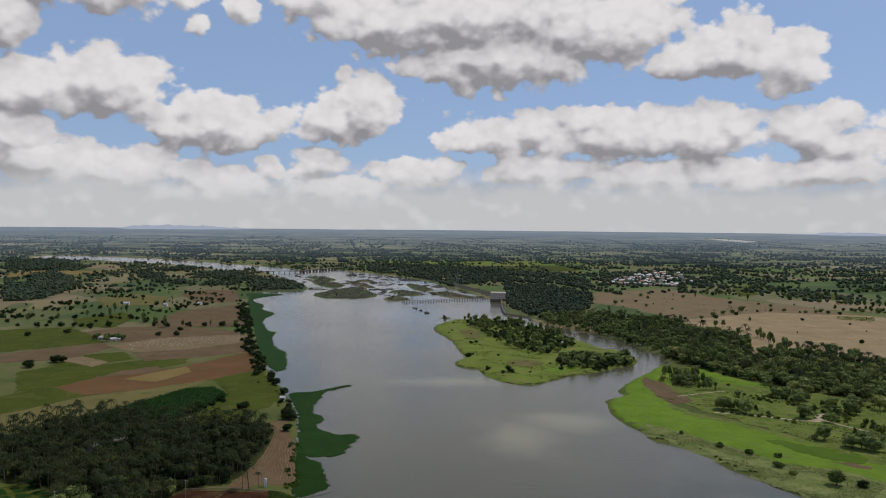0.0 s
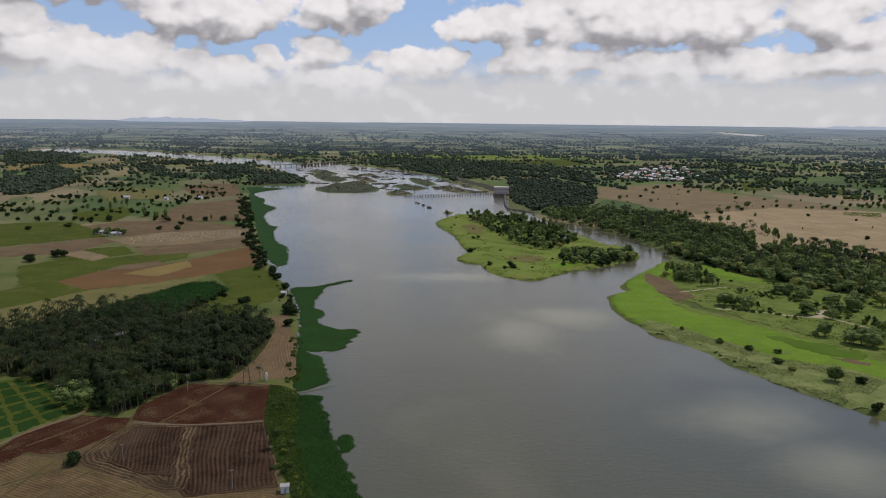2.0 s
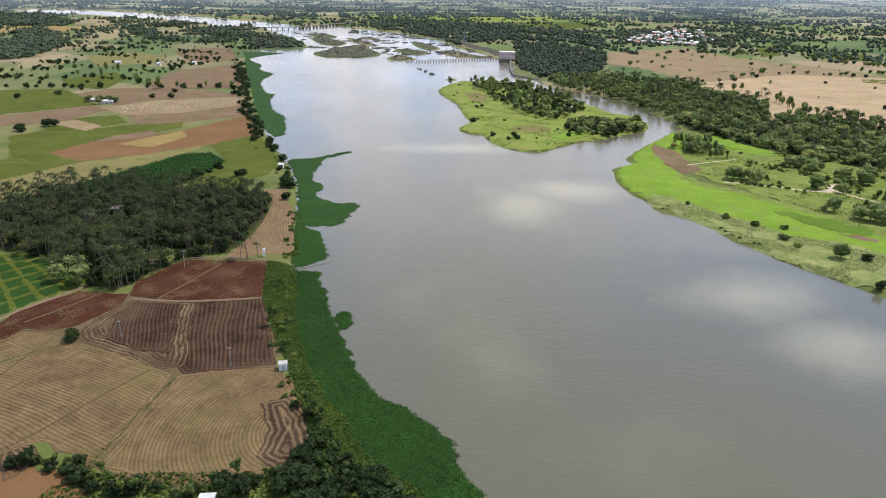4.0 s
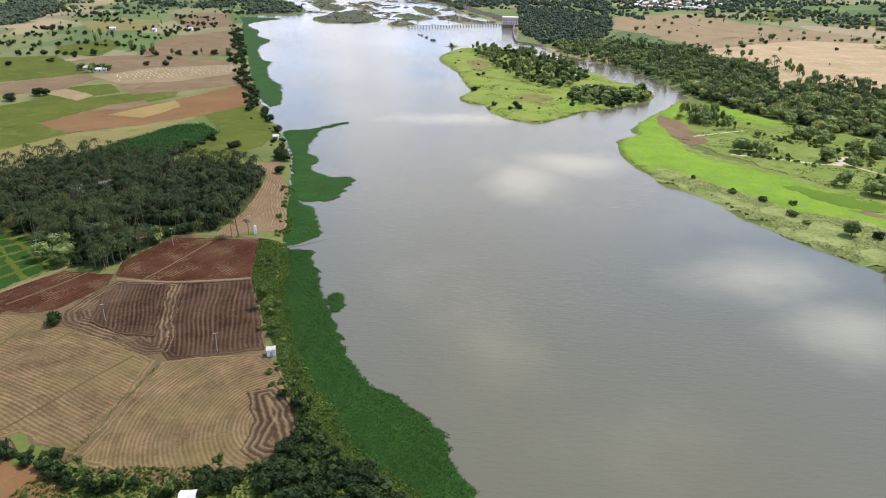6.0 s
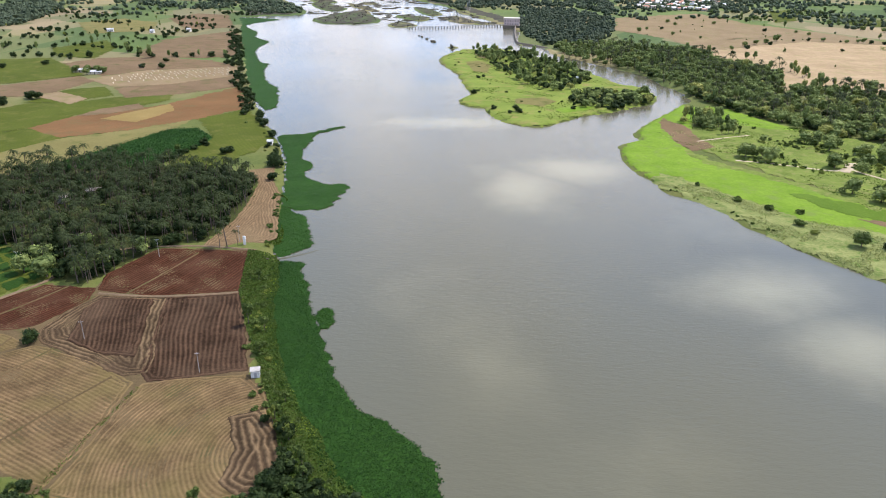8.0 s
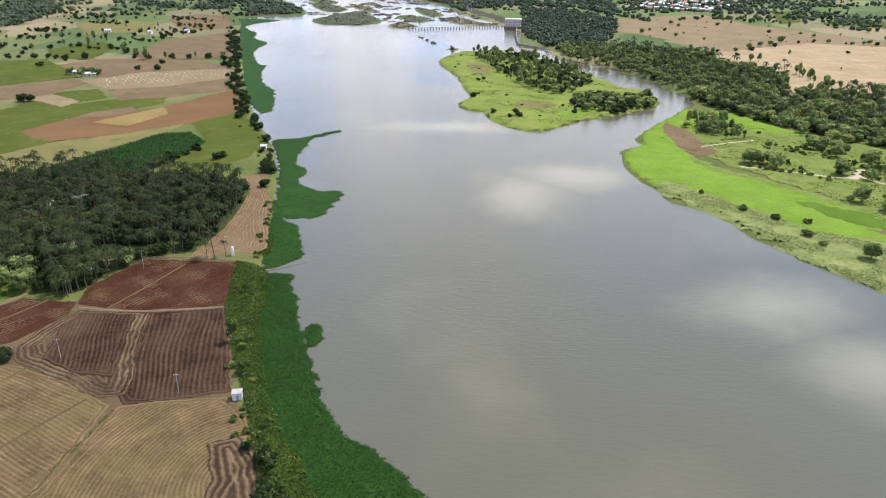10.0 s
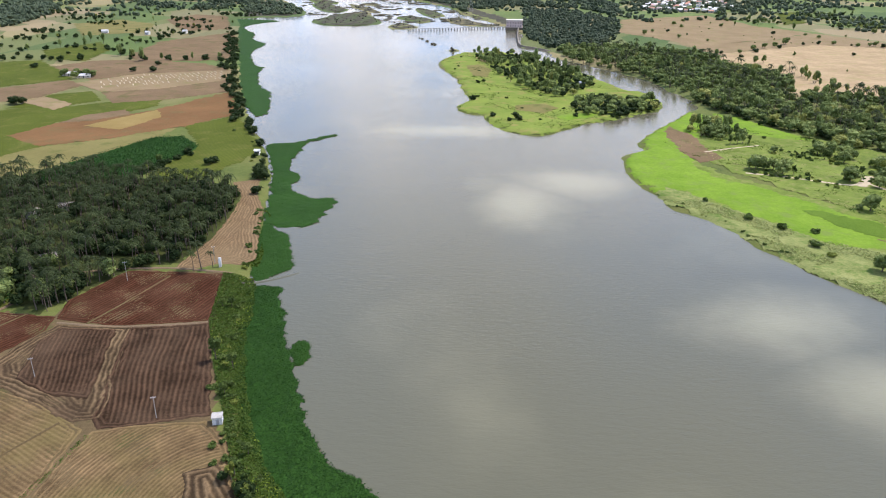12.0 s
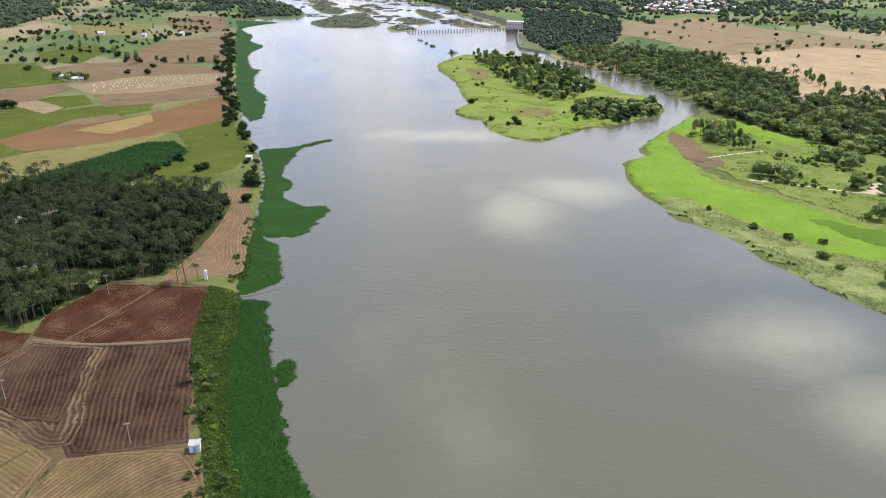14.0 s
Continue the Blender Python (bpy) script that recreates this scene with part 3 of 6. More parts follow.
RIGHT_BANK = [(179, 250.9), (174.4, 258.2), (169.1, 270.2), (160.7, 283.2), (149.5, 304.7), (142.2, 320.7), (138.7, 338.2), (131.1, 355.4), (119.8, 364.3), (117.5, 384.1), (110.2, 408.2), (111.3, 442.8), (117.6, 463.2), (132.8, 475.3), (131.9, 487.3), (142.3, 511.7), (167.5, 547.6), (193, 585.8), (206.1, 604.1), (208.8, 636.9), (202.4, 669.5), (198.2, 716), (181.2, 756), (161.4, 796), (141.5, 830.7), (125.5, 868.8), (126, 918), (114, 940), (96, 944), (108, 1059), (104, 1131), (87, 1173)] + [(68, 1258), (37, 1367), (5, 1483), (-43, 1594), (-99, 1697), (-186, 1787), (-293, 1900)]
BASIN = smooth_line([(75, -120), (38, 40), (8, 108)] + LEFT_BANK + RIGHT_BANK[::-1] + [(196, 222), (232, 120), (262, -120)], 4)
FAR_REACH = smooth_line([(-1202, 2109), (-1203, 2300), (-994, 2261), (-797, 2189), (-633, 2086), (-496, 1983), (-371, 1885)] + [(-331, 1744), (-372, 1686), (-416, 1764), (-481, 1863), (-520, 1798), (-672, 1964), (-835, 2032), (-1016, 2122), (-1179, 2067)], 4)
LAKES = [smooth_line([(1536, 3971), (1604, 3912), (1653, 3748), (1678, 3643), (1567, 3550), (1519, 3701)], 3)]
ISLAND = smooth_line([(-1.9, 801.8), (8.5, 854.6), (23, 887), (41, 888), (59, 901), (86, 881), (108.4, 833), (130.8, 785.3), (144.9, 742), (154.7, 702.8), (164.3, 670.4), (178.9, 658.9), (180.5, 616), (170.8, 589.6), (151.9, 576.5), (128.6, 556.8), (107.9, 544.8), (89, 525.1), (73.6, 508.7), (61.1, 510.1), (47.4, 523.3), (36, 548), (35.8, 566), (18.8, 574.6), (15.9, 601.9), (26.8, 624.1), (19.6, 671.4), (15.9, 718.7)], 4)
ISLETS = [smooth_line(p, 4) for p in (
    [(-208, 1216), (-196, 1280), (-182, 1327), (-161, 1366), (-142, 1394), (-116, 1279), (-98, 1199), (-124, 1159), (-160, 1155), (-184, 1161)],
    [(-84, 1145), (-74, 1192), (-57, 1194), (-40, 1150), (-45, 1123), (-72, 1121)],
    [(-258, 1503), (-254, 1593), (-218, 1509), (-179, 1429), (-187, 1363), (-217, 1384)],
    [(-192, 1542), (-157, 1489), (-116, 1385), (-134, 1370), (-171, 1458)],
    [(-57, 1460), (-34, 1449), (-1, 1339), (-18, 1291), (-43, 1357)],
    [(-82, 1294), (-57, 1308), (-20, 1248), (-34, 1206), (-62, 1243)],
    [(2, 1261), (25, 1296), (56, 1216), (89, 1173), (50, 1169), (18, 1193)],
    [(-292, 1634), (-246, 1625), (-212, 1554), (-245, 1534)],
    [(-164, 1561), (-133, 1551), (-136, 1521), (-157, 1518)],
    [(6, 913), (15, 925), (19, 903), (9, 897)],
    [(27, 1417), (56, 1322), (82, 1239), (59, 1268), (31, 1355)])]


def touches(x, y, poly):
    lo, hi = poly.min(0) - FAR_OFF, poly.max(0) + FAR_OFF
    return np.max(x) > lo[0] and np.min(x) < hi[0] and np.max(y) > lo[1] and np.min(y) < hi[1]


def dry(x, y):
    """Metres from the water's edge, positive on land."""
    sd = -depth_in(x, y, BASIN)
    for w in [FAR_REACH] + LAKES:
        if touches(x, y, w):
            sd = np.minimum(sd, -depth_in(x, y, w))
    for p in [ISLAND] + ISLETS:
        if touches(x, y, p):
            sd = np.maximum(sd, depth_in(x, y, p))
    r = np.hypot(x, y)
    return sd + (0.9 * wob(x, y, 3.5, 1) + 1.0 * wob(x, y, 9.0, 2)) * np.clip(r / 350, 0.5, 2.5)


def ground_z(x, y):
    sd = dry(x, y)
    return bowl(np.hypot(x, y)) + np.clip(sd * 0.3 + 0.12, -1.8, LAND) + 0.02 * wob(x, y, 14, 3)


def z_at(x, y):
    return float(ground_z(np.array([x]), np.array([y]))[0])


def link_mesh(name, verts, faces, mat, parent=None, label="", smooth=False, attribute=None):
    me = bpy.data.meshes.new(name)
    me.from_pydata([tuple(map(float, v)) for v in verts], [], [tuple(map(int, f)) for f in faces])
    if mat is not None:
        me.materials.append(mat)
    if attribute is not None:
        at = me.attributes.new(attribute[0], "FLOAT", "POINT")
        at.data.foreach_set("value", np.asarray(attribute[1], np.float32))
    if smooth:
        me.polygons.foreach_set("use_smooth", [True] * len(me.polygons))
    me.update()
    ob = new(name, me)
    if parent is not None:
        ob.parent = parent
    if label:
        ob["label"] = label
    return ob


def part(name, bm, mat, parent, label=""):
    me = bpy.data.meshes.new(name)
    bm.to_mesh(me)
    bm.free()
    me.materials.append(mat)
    ob = new(name, me)
    ob.parent = parent
    if label:
        ob["label"] = label
    return ob


def thing(name, x, y, z, label, category, group="", turn=0.0):
    ob = new(name)
    ob.matrix_world = pose(x, y, z, 0, 0, turn)
    ob.empty_display_size = 0.3
    return tagged(ob, label, category, group)


def box(bm, x0, y0, z0, x1, y1, z1, bevel=0.0):
    made = bmesh.ops.create_cube(bm, size=1)["verts"]
    bmesh.ops.scale(bm, vec=(x1 - x0, y1 - y0, z1 - z0), verts=made)
    bmesh.ops.translate(bm, vec=((x0 + x1) / 2, (y0 + y1) / 2, (z0 + z1) / 2), verts=made)
    if bevel:
        edges = {e for v in made for e in v.link_edges}
        bmesh.ops.bevel(bm, geom=list(edges), offset=bevel, segments=1, affect="EDGES")
    return bm


def rod(bm, a, b, r0, r1, sides=6):
    a, b = Vector(a), Vector(b)
    made = bmesh.ops.create_cone(bm, cap_ends=True, segments=sides, radius1=r0, radius2=r1, depth=(b - a).length)["verts"]
    m = Matrix.Translation((a + b) / 2) @ (b - a).to_track_quat("Z", "Y").to_matrix().to_4x4()
    bmesh.ops.transform(bm, matrix=m, verts=made)
    return bm


def swell(pts, by):
    """A plan grown (or shrunk) by some metres."""
    p = np.array(pts, float)
    area = np.sum(p[:, 0] * np.roll(p[:, 1], -1) - np.roll(p[:, 0], -1) * p[:, 1])
    t = np.roll(p, -1, axis=0) - np.roll(p, 1, axis=0)
    n = np.stack([t[:, 1], -t[:, 0]], 1) / np.maximum(np.hypot(t[:, 0], t[:, 1]), 1e-6)[:, None]
    return p + n * by * (1 if area > 0 else -1)


# ---- ground and water ----
def polar_sheet(radii, angles, height):
    rr, aa = np.meshgrid(radii, angles, indexing="ij")
    x, y = rr * np.sin(aa), rr * np.cos(aa)
    z = height(x, y)
    verts = np.stack([x.ravel(), y.ravel(), z.ravel()], 1)
    n, k = len(radii), len(angles)
    i, j = np.meshgrid(np.arange(n - 1), np.arange(k), indexing="ij")
    jn = (j + 1) % k
    faces = np.stack([(i * k + j).ravel(), (i * k + jn).ravel(), ((i + 1) * k + jn).ravel(), ((i + 1) * k + j).ravel()], 1)[:, ::-1]
    return verts, faces


FINE = np.radians(np.linspace(-48, 48, 470))
COARSE = np.radians(np.linspace(48, 312, 60))[1:-1]
RADII = np.concatenate([[0.05, 12, 25, 40, 55, 70, 85], 100 * 1.0105 ** np.arange(0, 373)])
v, f = polar_sheet(RADII, np.concatenate([FINE, COARSE]), ground_z)
tagged(link_mesh("ground", v, f, M["ground"], smooth=True), "flat river plain of grass, earth and small fields", "ground", kind="structure")
v, f = polar_sheet(np.concatenate([[0.05, 60, 200, 500, 900, 1300], np.arange(1500, 4500, 60.0)]), np.radians(np.arange(0, 360, 4.0)), lambda x, y: bowl(np.hypot(x, y)))
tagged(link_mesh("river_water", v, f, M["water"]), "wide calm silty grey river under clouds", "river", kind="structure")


def plot_mesh(poly, step, height, ragged=0.6, edge=1.0, wander=0.0):
    """A gridded sheet over a plan with a ragged edge that dips into the ground."""
    lo, hi = poly.min(0) - 1, poly.max(0) + 1
    gx, gy = np.meshgrid(np.arange(lo[0], hi[0], step), np.arange(lo[1], hi[1], step), indexing="ij")
    gx = gx + 0.22 * step * wob(gx, gy, step * 1.3, 4)
    gy = gy + 0.22 * step * wob(gx, gy, step * 1.7, 5)
    d = depth_in(gx, gy, poly) + ragged * wob(gx, gy, max(2.2, step * 2.2), 6) + wander * (wob(gx, gy, 13, 16) + 0.6 * wob(gx, gy, 5, 26))
    keep = d > 0
    index = -np.ones(gx.shape, int)
    index[keep] = np.arange(keep.sum())
    q = np.stack([index[:-1, :-1], index[1:, :-1], index[1:, 1:], index[:-1, 1:]], -1).reshape(-1, 4)
    q = q[(q >= 0).all(1)]
    x, y, d = gx[keep], gy[keep], d[keep]
    up, extra = height(x, y, d)
    z = up * np.clip(d / edge, 0, 1) - 0.12 * (1 - np.clip(d / edge, 0, 1))
    return np.stack([x, y, z], 1), q, extra


def speck(x, y, seed):
    """Rough random grain from clod to clod, -1 to 1."""
    return 2 * np.modf(np.abs(np.sin(np.round(x * 2.2) * 12.9898 + np.round(y * 2.2) * 78.233 + seed * 3.7) * 43758.5453))[0] - 1


def ploughed_field(name, pts, mat, label, spacing=1.5, way=None, amp=0.16, step=0.3, reach=0.9, centre=None, lift=0.0):
    """Way: the furrows' direction in degrees; None: furrows run round the field, or round centre (x, y, stretch), as the tractor turns."""
    poly = straight_line(swell(pts, reach), 6.0)
    def height(x, y, d):
        if centre is not None:
            u = np.hypot((x - centre[0]) * centre[2], y - centre[1]) + 1.2 * wob(x, y, 21, 7) + 0.12 * wob(x, y, 3.1, 17)
            u = np.where(d < 2.4 + wob(x, y, 8, 19), d, u)
        elif way is None:
            u = d + 1.5 * wob(x, y, 17, 7) + 0.1 * wob(x, y, 3.1, 17)
        else:
            a = radians(way)
            u = x * math.cos(a) + y * math.sin(a) + 1.6 * wob(x, y, 24, 8) + 0.1 * wob(x, y, 3.3, 18)
            u = np.where(d < 2.6 + wob(x, y, 9, 19), d, u)                      # headlands follow the edge
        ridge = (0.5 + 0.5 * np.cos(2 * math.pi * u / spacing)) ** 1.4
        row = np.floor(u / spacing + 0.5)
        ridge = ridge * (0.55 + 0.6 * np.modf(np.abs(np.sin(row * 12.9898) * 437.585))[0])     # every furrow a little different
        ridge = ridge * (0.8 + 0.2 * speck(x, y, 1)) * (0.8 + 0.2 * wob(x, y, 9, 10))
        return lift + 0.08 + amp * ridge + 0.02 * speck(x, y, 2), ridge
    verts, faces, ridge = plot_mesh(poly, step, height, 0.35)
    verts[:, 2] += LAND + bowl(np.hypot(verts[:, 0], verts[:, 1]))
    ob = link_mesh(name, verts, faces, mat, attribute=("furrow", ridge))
    return tagged(ob, label, "field", "fields on the plain", "structure")


LAID = [0]


def plain_field(name, pts, mat, label, rise=0.1, step=None, wander=0.0, drape=False):
    """drape: the sheet follows the bank down to the water."""
    far = float(np.hypot(*np.mean(np.array(pts, float), axis=0)))
    poly = straight_line(swell(pts, 0.006 * far if 330 < far < 1100 and name.endswith("field") else 0.0), 10.0)
    LAID[0] += 1
    rise = rise + 0.003 * LAID[0]
    size = float(np.max(np.ptp(poly, axis=0)))
    verts, faces, _ = plot_mesh(poly, step or max(1.5, size / 70), lambda x, y, d: (rise + 0.04 * wob(x, y, 5, 12), None), max(0.8, size / 90), 1.0, wander)
    verts[:, 2] += 0.03 + (ground_z(verts[:, 0], verts[:, 1]) + 0.05 if drape else LAND + bowl(np.hypot(verts[:, 0], verts[:, 1])))
    return tagged(link_mesh(name, verts, faces, mat, smooth=True), label, "field", "fields on the plain", "structure")


def plots_in(corners, across, along, gap, mat, label):
    """Small garden plots in rows, with low banks left between them."""
    a, b, c, d = (np.array(p, float) for p in corners)
    at = lambda u, v: (a * (1 - u) + b * u) * (1 - v) + (d * (1 - u) + c * u) * v
    for i in range(across):
        for j in range(along):
            u0, u1, v0, v1 = (i + gap) / across, (i + 1 - gap) / across, (j + gap) / along, (j + 1 - gap) / along
            plain_field("garden_plot", [at(u0, v0), at(u1, v0), at(u1, v1), at(u0, v1)], mat, label, 0.1, 0.8)


plain_field("earth", [(-165, 200), (-158, 231), (-144, 251), (-128, 249), (-116, 287), (-75, 285), (-70, 246), (-61, 218), (-54, 196), (-44, 176), (-33, 141), (-62, 132), (-92, 138), (-112, 154), (-150, 140)], M["earth"], "dry earth headlands between ploughed fields", 0.04, 1.5)
# dark sheet added under the palms, its colour holds their shade
plain_field("grove_floor", swell([(-261, 353.8), (-236.4, 371.9), (-227.7, 390), (-192.2, 410.7), (-154.7, 398.1), (-107.3, 388.7), (-96.4, 376.5), (-92.8, 341), (-95.4, 310.9), (-98.8, 294.1), (-116, 286.5), (-127, 263.2), (-130.2, 248.4), (-150.3, 268.2), (-192.9, 294.4), (-221.2, 292.3)], 3.0), M["litter"], "leaf litter and grass under palms with shade painted in", 0.05, 2.0)
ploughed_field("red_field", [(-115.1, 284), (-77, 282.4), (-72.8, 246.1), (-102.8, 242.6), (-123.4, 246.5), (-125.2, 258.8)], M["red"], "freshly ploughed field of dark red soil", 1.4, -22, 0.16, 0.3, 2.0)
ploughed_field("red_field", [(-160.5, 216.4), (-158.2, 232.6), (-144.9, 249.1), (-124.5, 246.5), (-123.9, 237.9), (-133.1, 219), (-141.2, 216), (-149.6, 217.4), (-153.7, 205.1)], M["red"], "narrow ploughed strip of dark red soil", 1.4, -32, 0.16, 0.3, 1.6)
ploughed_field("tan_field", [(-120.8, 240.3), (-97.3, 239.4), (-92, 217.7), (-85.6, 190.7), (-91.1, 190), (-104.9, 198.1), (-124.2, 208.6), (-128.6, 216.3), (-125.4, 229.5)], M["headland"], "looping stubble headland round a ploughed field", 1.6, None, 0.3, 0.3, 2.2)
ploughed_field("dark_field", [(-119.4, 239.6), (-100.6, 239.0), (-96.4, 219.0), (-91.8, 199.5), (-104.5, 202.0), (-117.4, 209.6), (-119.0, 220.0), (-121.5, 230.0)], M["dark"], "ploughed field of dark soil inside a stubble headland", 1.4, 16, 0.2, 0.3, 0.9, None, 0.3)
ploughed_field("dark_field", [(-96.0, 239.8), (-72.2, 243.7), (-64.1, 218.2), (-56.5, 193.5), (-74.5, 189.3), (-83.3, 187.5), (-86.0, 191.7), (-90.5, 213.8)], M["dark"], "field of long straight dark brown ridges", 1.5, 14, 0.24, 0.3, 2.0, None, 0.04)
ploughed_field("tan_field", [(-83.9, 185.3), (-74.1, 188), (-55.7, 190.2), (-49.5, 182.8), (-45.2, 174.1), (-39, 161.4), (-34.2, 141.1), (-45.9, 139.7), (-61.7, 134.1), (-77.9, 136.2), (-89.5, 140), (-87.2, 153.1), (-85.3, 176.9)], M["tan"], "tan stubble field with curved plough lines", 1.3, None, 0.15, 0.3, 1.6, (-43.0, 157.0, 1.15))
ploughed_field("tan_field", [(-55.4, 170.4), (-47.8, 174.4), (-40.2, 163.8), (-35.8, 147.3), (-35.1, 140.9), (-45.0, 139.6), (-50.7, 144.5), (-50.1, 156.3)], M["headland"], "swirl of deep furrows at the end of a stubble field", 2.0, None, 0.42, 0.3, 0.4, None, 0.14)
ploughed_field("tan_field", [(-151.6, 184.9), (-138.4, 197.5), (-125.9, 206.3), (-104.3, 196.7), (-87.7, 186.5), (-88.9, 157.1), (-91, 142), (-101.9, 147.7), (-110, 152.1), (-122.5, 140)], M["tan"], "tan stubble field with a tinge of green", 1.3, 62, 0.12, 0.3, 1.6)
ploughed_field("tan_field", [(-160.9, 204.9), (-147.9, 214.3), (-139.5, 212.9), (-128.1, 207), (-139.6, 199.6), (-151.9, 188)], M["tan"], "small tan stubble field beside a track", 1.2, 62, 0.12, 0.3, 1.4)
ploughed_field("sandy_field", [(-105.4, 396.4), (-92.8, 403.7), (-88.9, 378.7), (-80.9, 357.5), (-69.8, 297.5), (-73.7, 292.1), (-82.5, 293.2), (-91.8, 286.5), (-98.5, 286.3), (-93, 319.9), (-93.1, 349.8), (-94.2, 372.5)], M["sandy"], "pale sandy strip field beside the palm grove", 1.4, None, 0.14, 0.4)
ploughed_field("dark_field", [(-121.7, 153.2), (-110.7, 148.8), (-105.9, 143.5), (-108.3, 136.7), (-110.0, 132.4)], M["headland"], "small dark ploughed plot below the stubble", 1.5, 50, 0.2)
plain_field("orange_field", [(-121.9, 139), (-106.5, 140.6), (-100.1, 140.3), (-91.8, 136), (-82.6, 129), (-87.7, 120.4), (-114.5, 120.1)], M["orange"], "bare field of orange earth")
plain_field("green_field", [(-214, 282), (-186, 294), (-143, 262), (-146, 254), (-160, 234), (-168, 218)], M["green"], "green garden ground with low banks", 0.03, 1.6)
plots_in([(-206, 283), (-184, 291), (-146, 262), (-166, 222)], 4, 6, 0.03, M["vegetable"], "small green vegetable plot with low banks")
plain_field("olive_field", [(-250.7, 365.5), (-273.5, 403.1), (-263.7, 420.4), (-241.7, 459.2), (-202.4, 485.5), (-171.8, 517.7), (-182.9, 488), (-203.7, 438.2), (-223.8, 398), (-240.4, 378.9)], M["olive"], "fallow strip of olive grass")
plain_field("orange_field", [(-275.4, 485.7), (-262.9, 520.9), (-240.6, 531.4), (-209.1, 567.4), (-174.7, 641.4), (-146, 557.8), (-172.4, 519.5), (-208.1, 485.3), (-243.1, 462.1)], M["orange"], "wide bare field of orange-brown earth")
plain_field("ochre_field", [(-239, 514.7), (-224.4, 537.9), (-207.5, 565.3), (-199.8, 545), (-212.5, 507)], M["ochre"], "small patch of ochre stubble within bare earth", 0.22)
plain_field("green_field", [(-331.3, 540.7), (-317, 562), (-284.6, 567.9), (-254.3, 592), (-220.3, 603.2), (-217.9, 580.1), (-243, 537), (-264.6, 524.6), (-277.3, 485.6), (-292.8, 472.2)], M["green"], "long green crop field")
plain_field("brown_field", [(-259.7, 522.9), (-242.7, 531.3), (-224.5, 551.9), (-232.2, 564.1), (-252.5, 544.5)], M["brown"], "narrow strip of pinkish bare earth", 0.3)
plain_field("green_field", [(-301.6, 449.6), (-291.1, 469.2), (-275.7, 484), (-243.1, 460.7), (-265.1, 422.9), (-274.9, 405.4)], M["green"], "bright green crop field")
plain_field("green_field", [(-171, 517.8), (-145, 553.7), (-129, 512.5), (-113.9, 476.5), (-107.8, 458.8), (-112.7, 439), (-118.6, 420.7), (-128.6, 396.8), (-149.3, 391.6), (-153.6, 429.6), (-147.1, 445.9), (-145, 466.1)], M["green"], "green pasture above the river bank")
plain_field("brown_field", [(-276.9, 630.4), (-240.7, 645.8), (-190.4, 692.6), (-174.4, 644.1), (-219.8, 605.7), (-251.1, 589.8)], M["brown"], "dull brown fallow field")
plain_field("brown_field", [(-388.5, 743.7), (-357.7, 791.6), (-312.2, 798.9), (-239.7, 779.9), (-204.4, 745), (-282.8, 719.2), (-313.7, 688.2), (-337.5, 715.7)], M["brown"], "dull brown fallow field with few trees")
plain_field("brown_field", [(-336.7, 831.2), (-345, 946), (-287, 1051), (-241, 895), (-222.3, 809.4), (-275.1, 797.4), (-319.9, 806.6)], M["brown"], "wide tan fallow field beside the river trees")
plain_field("brown_field", [(-434, 1201), (-416, 1290), (-354, 1267), (-296, 1085), (-358, 1051)], M["brown"], "tan field on the far bank plain")
plain_field("green_field", [(-480, 764), (-462, 772), (-414.9, 787.6), (-361.3, 724.4), (-334.3, 687), (-366.9, 658.2), (-397.2, 623.7)], M["green"], "light green pasture")
plain_field("brown_field", [(-397.7, 608.5), (-380, 627.3), (-331.6, 681), (-311.5, 661.4), (-321.8, 607.6), (-337.3, 592.3), (-378.3, 576.4)], M["brown"], "brown fallow strip")
plain_field("green_field", [(-319.1, 566.2), (-312.6, 618.1), (-289.9, 632.3), (-268.4, 598.3), (-290.9, 572)], M["green"], "green crop field in strips")
plain_field("buff_field", [(-326.1, 592.9), (-317.2, 607.8), (-281.8, 581.4), (-282.7, 563.7)], M["stubble"], "small buff stubble strips", 0.25)
plain_field("buff_field", [(-318.7, 669.8), (-281.6, 715.9), (-203.9, 745), (-191.4, 698.8), (-241.7, 648.5), (-280.4, 635.5)], M["stubble"], "pale stubble field with rows of cut straw")
rng = np.random.default_rng(8)
verts, faces = [], []
for i in range(7):                    # swathes of straw across the pale field
    for j in range(26):
        c = np.array([-292 + 3.6 * j, 650 + 2.05 * j]) + np.array([-3.2, 11.5]) * i + rng.normal(0, 0.5, 2)
        if rng.random() < 0.25 or float(depth_in(c[:1], c[1:], np.array([(-318.7, 669.8), (-281.6, 715.9), (-203.9, 745), (-191.4, 698.8), (-241.7, 648.5), (-280.4, 635.5)], float))[0]) < 4:
            continue
        a, w, ln = radians(28) + rng.normal(0, 0.05), 0.7, rng.uniform(3.0, 4.6)
        u, n = np.array([math.sin(a) * -1, math.cos(a)]), np.array([math.cos(a), math.sin(a)])
        b = len(verts)
        for p, z in ((-u * ln - n * w, 0.1), (-u * ln + n * w, 0.1), (u * ln + n * w, 0.1), (u * ln - n * w, 0.1), (-u * ln * 0.9, 0.75), (u * ln * 0.9, 0.75)):
            verts.append((*(c + p), LAND + z))
        faces += [(b, b + 3, b + 5, b + 4), (b + 1, b + 4, b + 5, b + 2), (b, b + 4, b + 1), (b + 3, b + 2, b + 5)]
tagged(link_mesh("straw_swathes", verts, faces, M["sand"]), "rows of pale cut straw on a stubble field", "straw", "", "stuff")
plain_field("green_field", [(-443, 861), (-415, 932), (-381, 877), (-370.3, 788.5), (-409, 804)], M["green"], "green field between hedges")
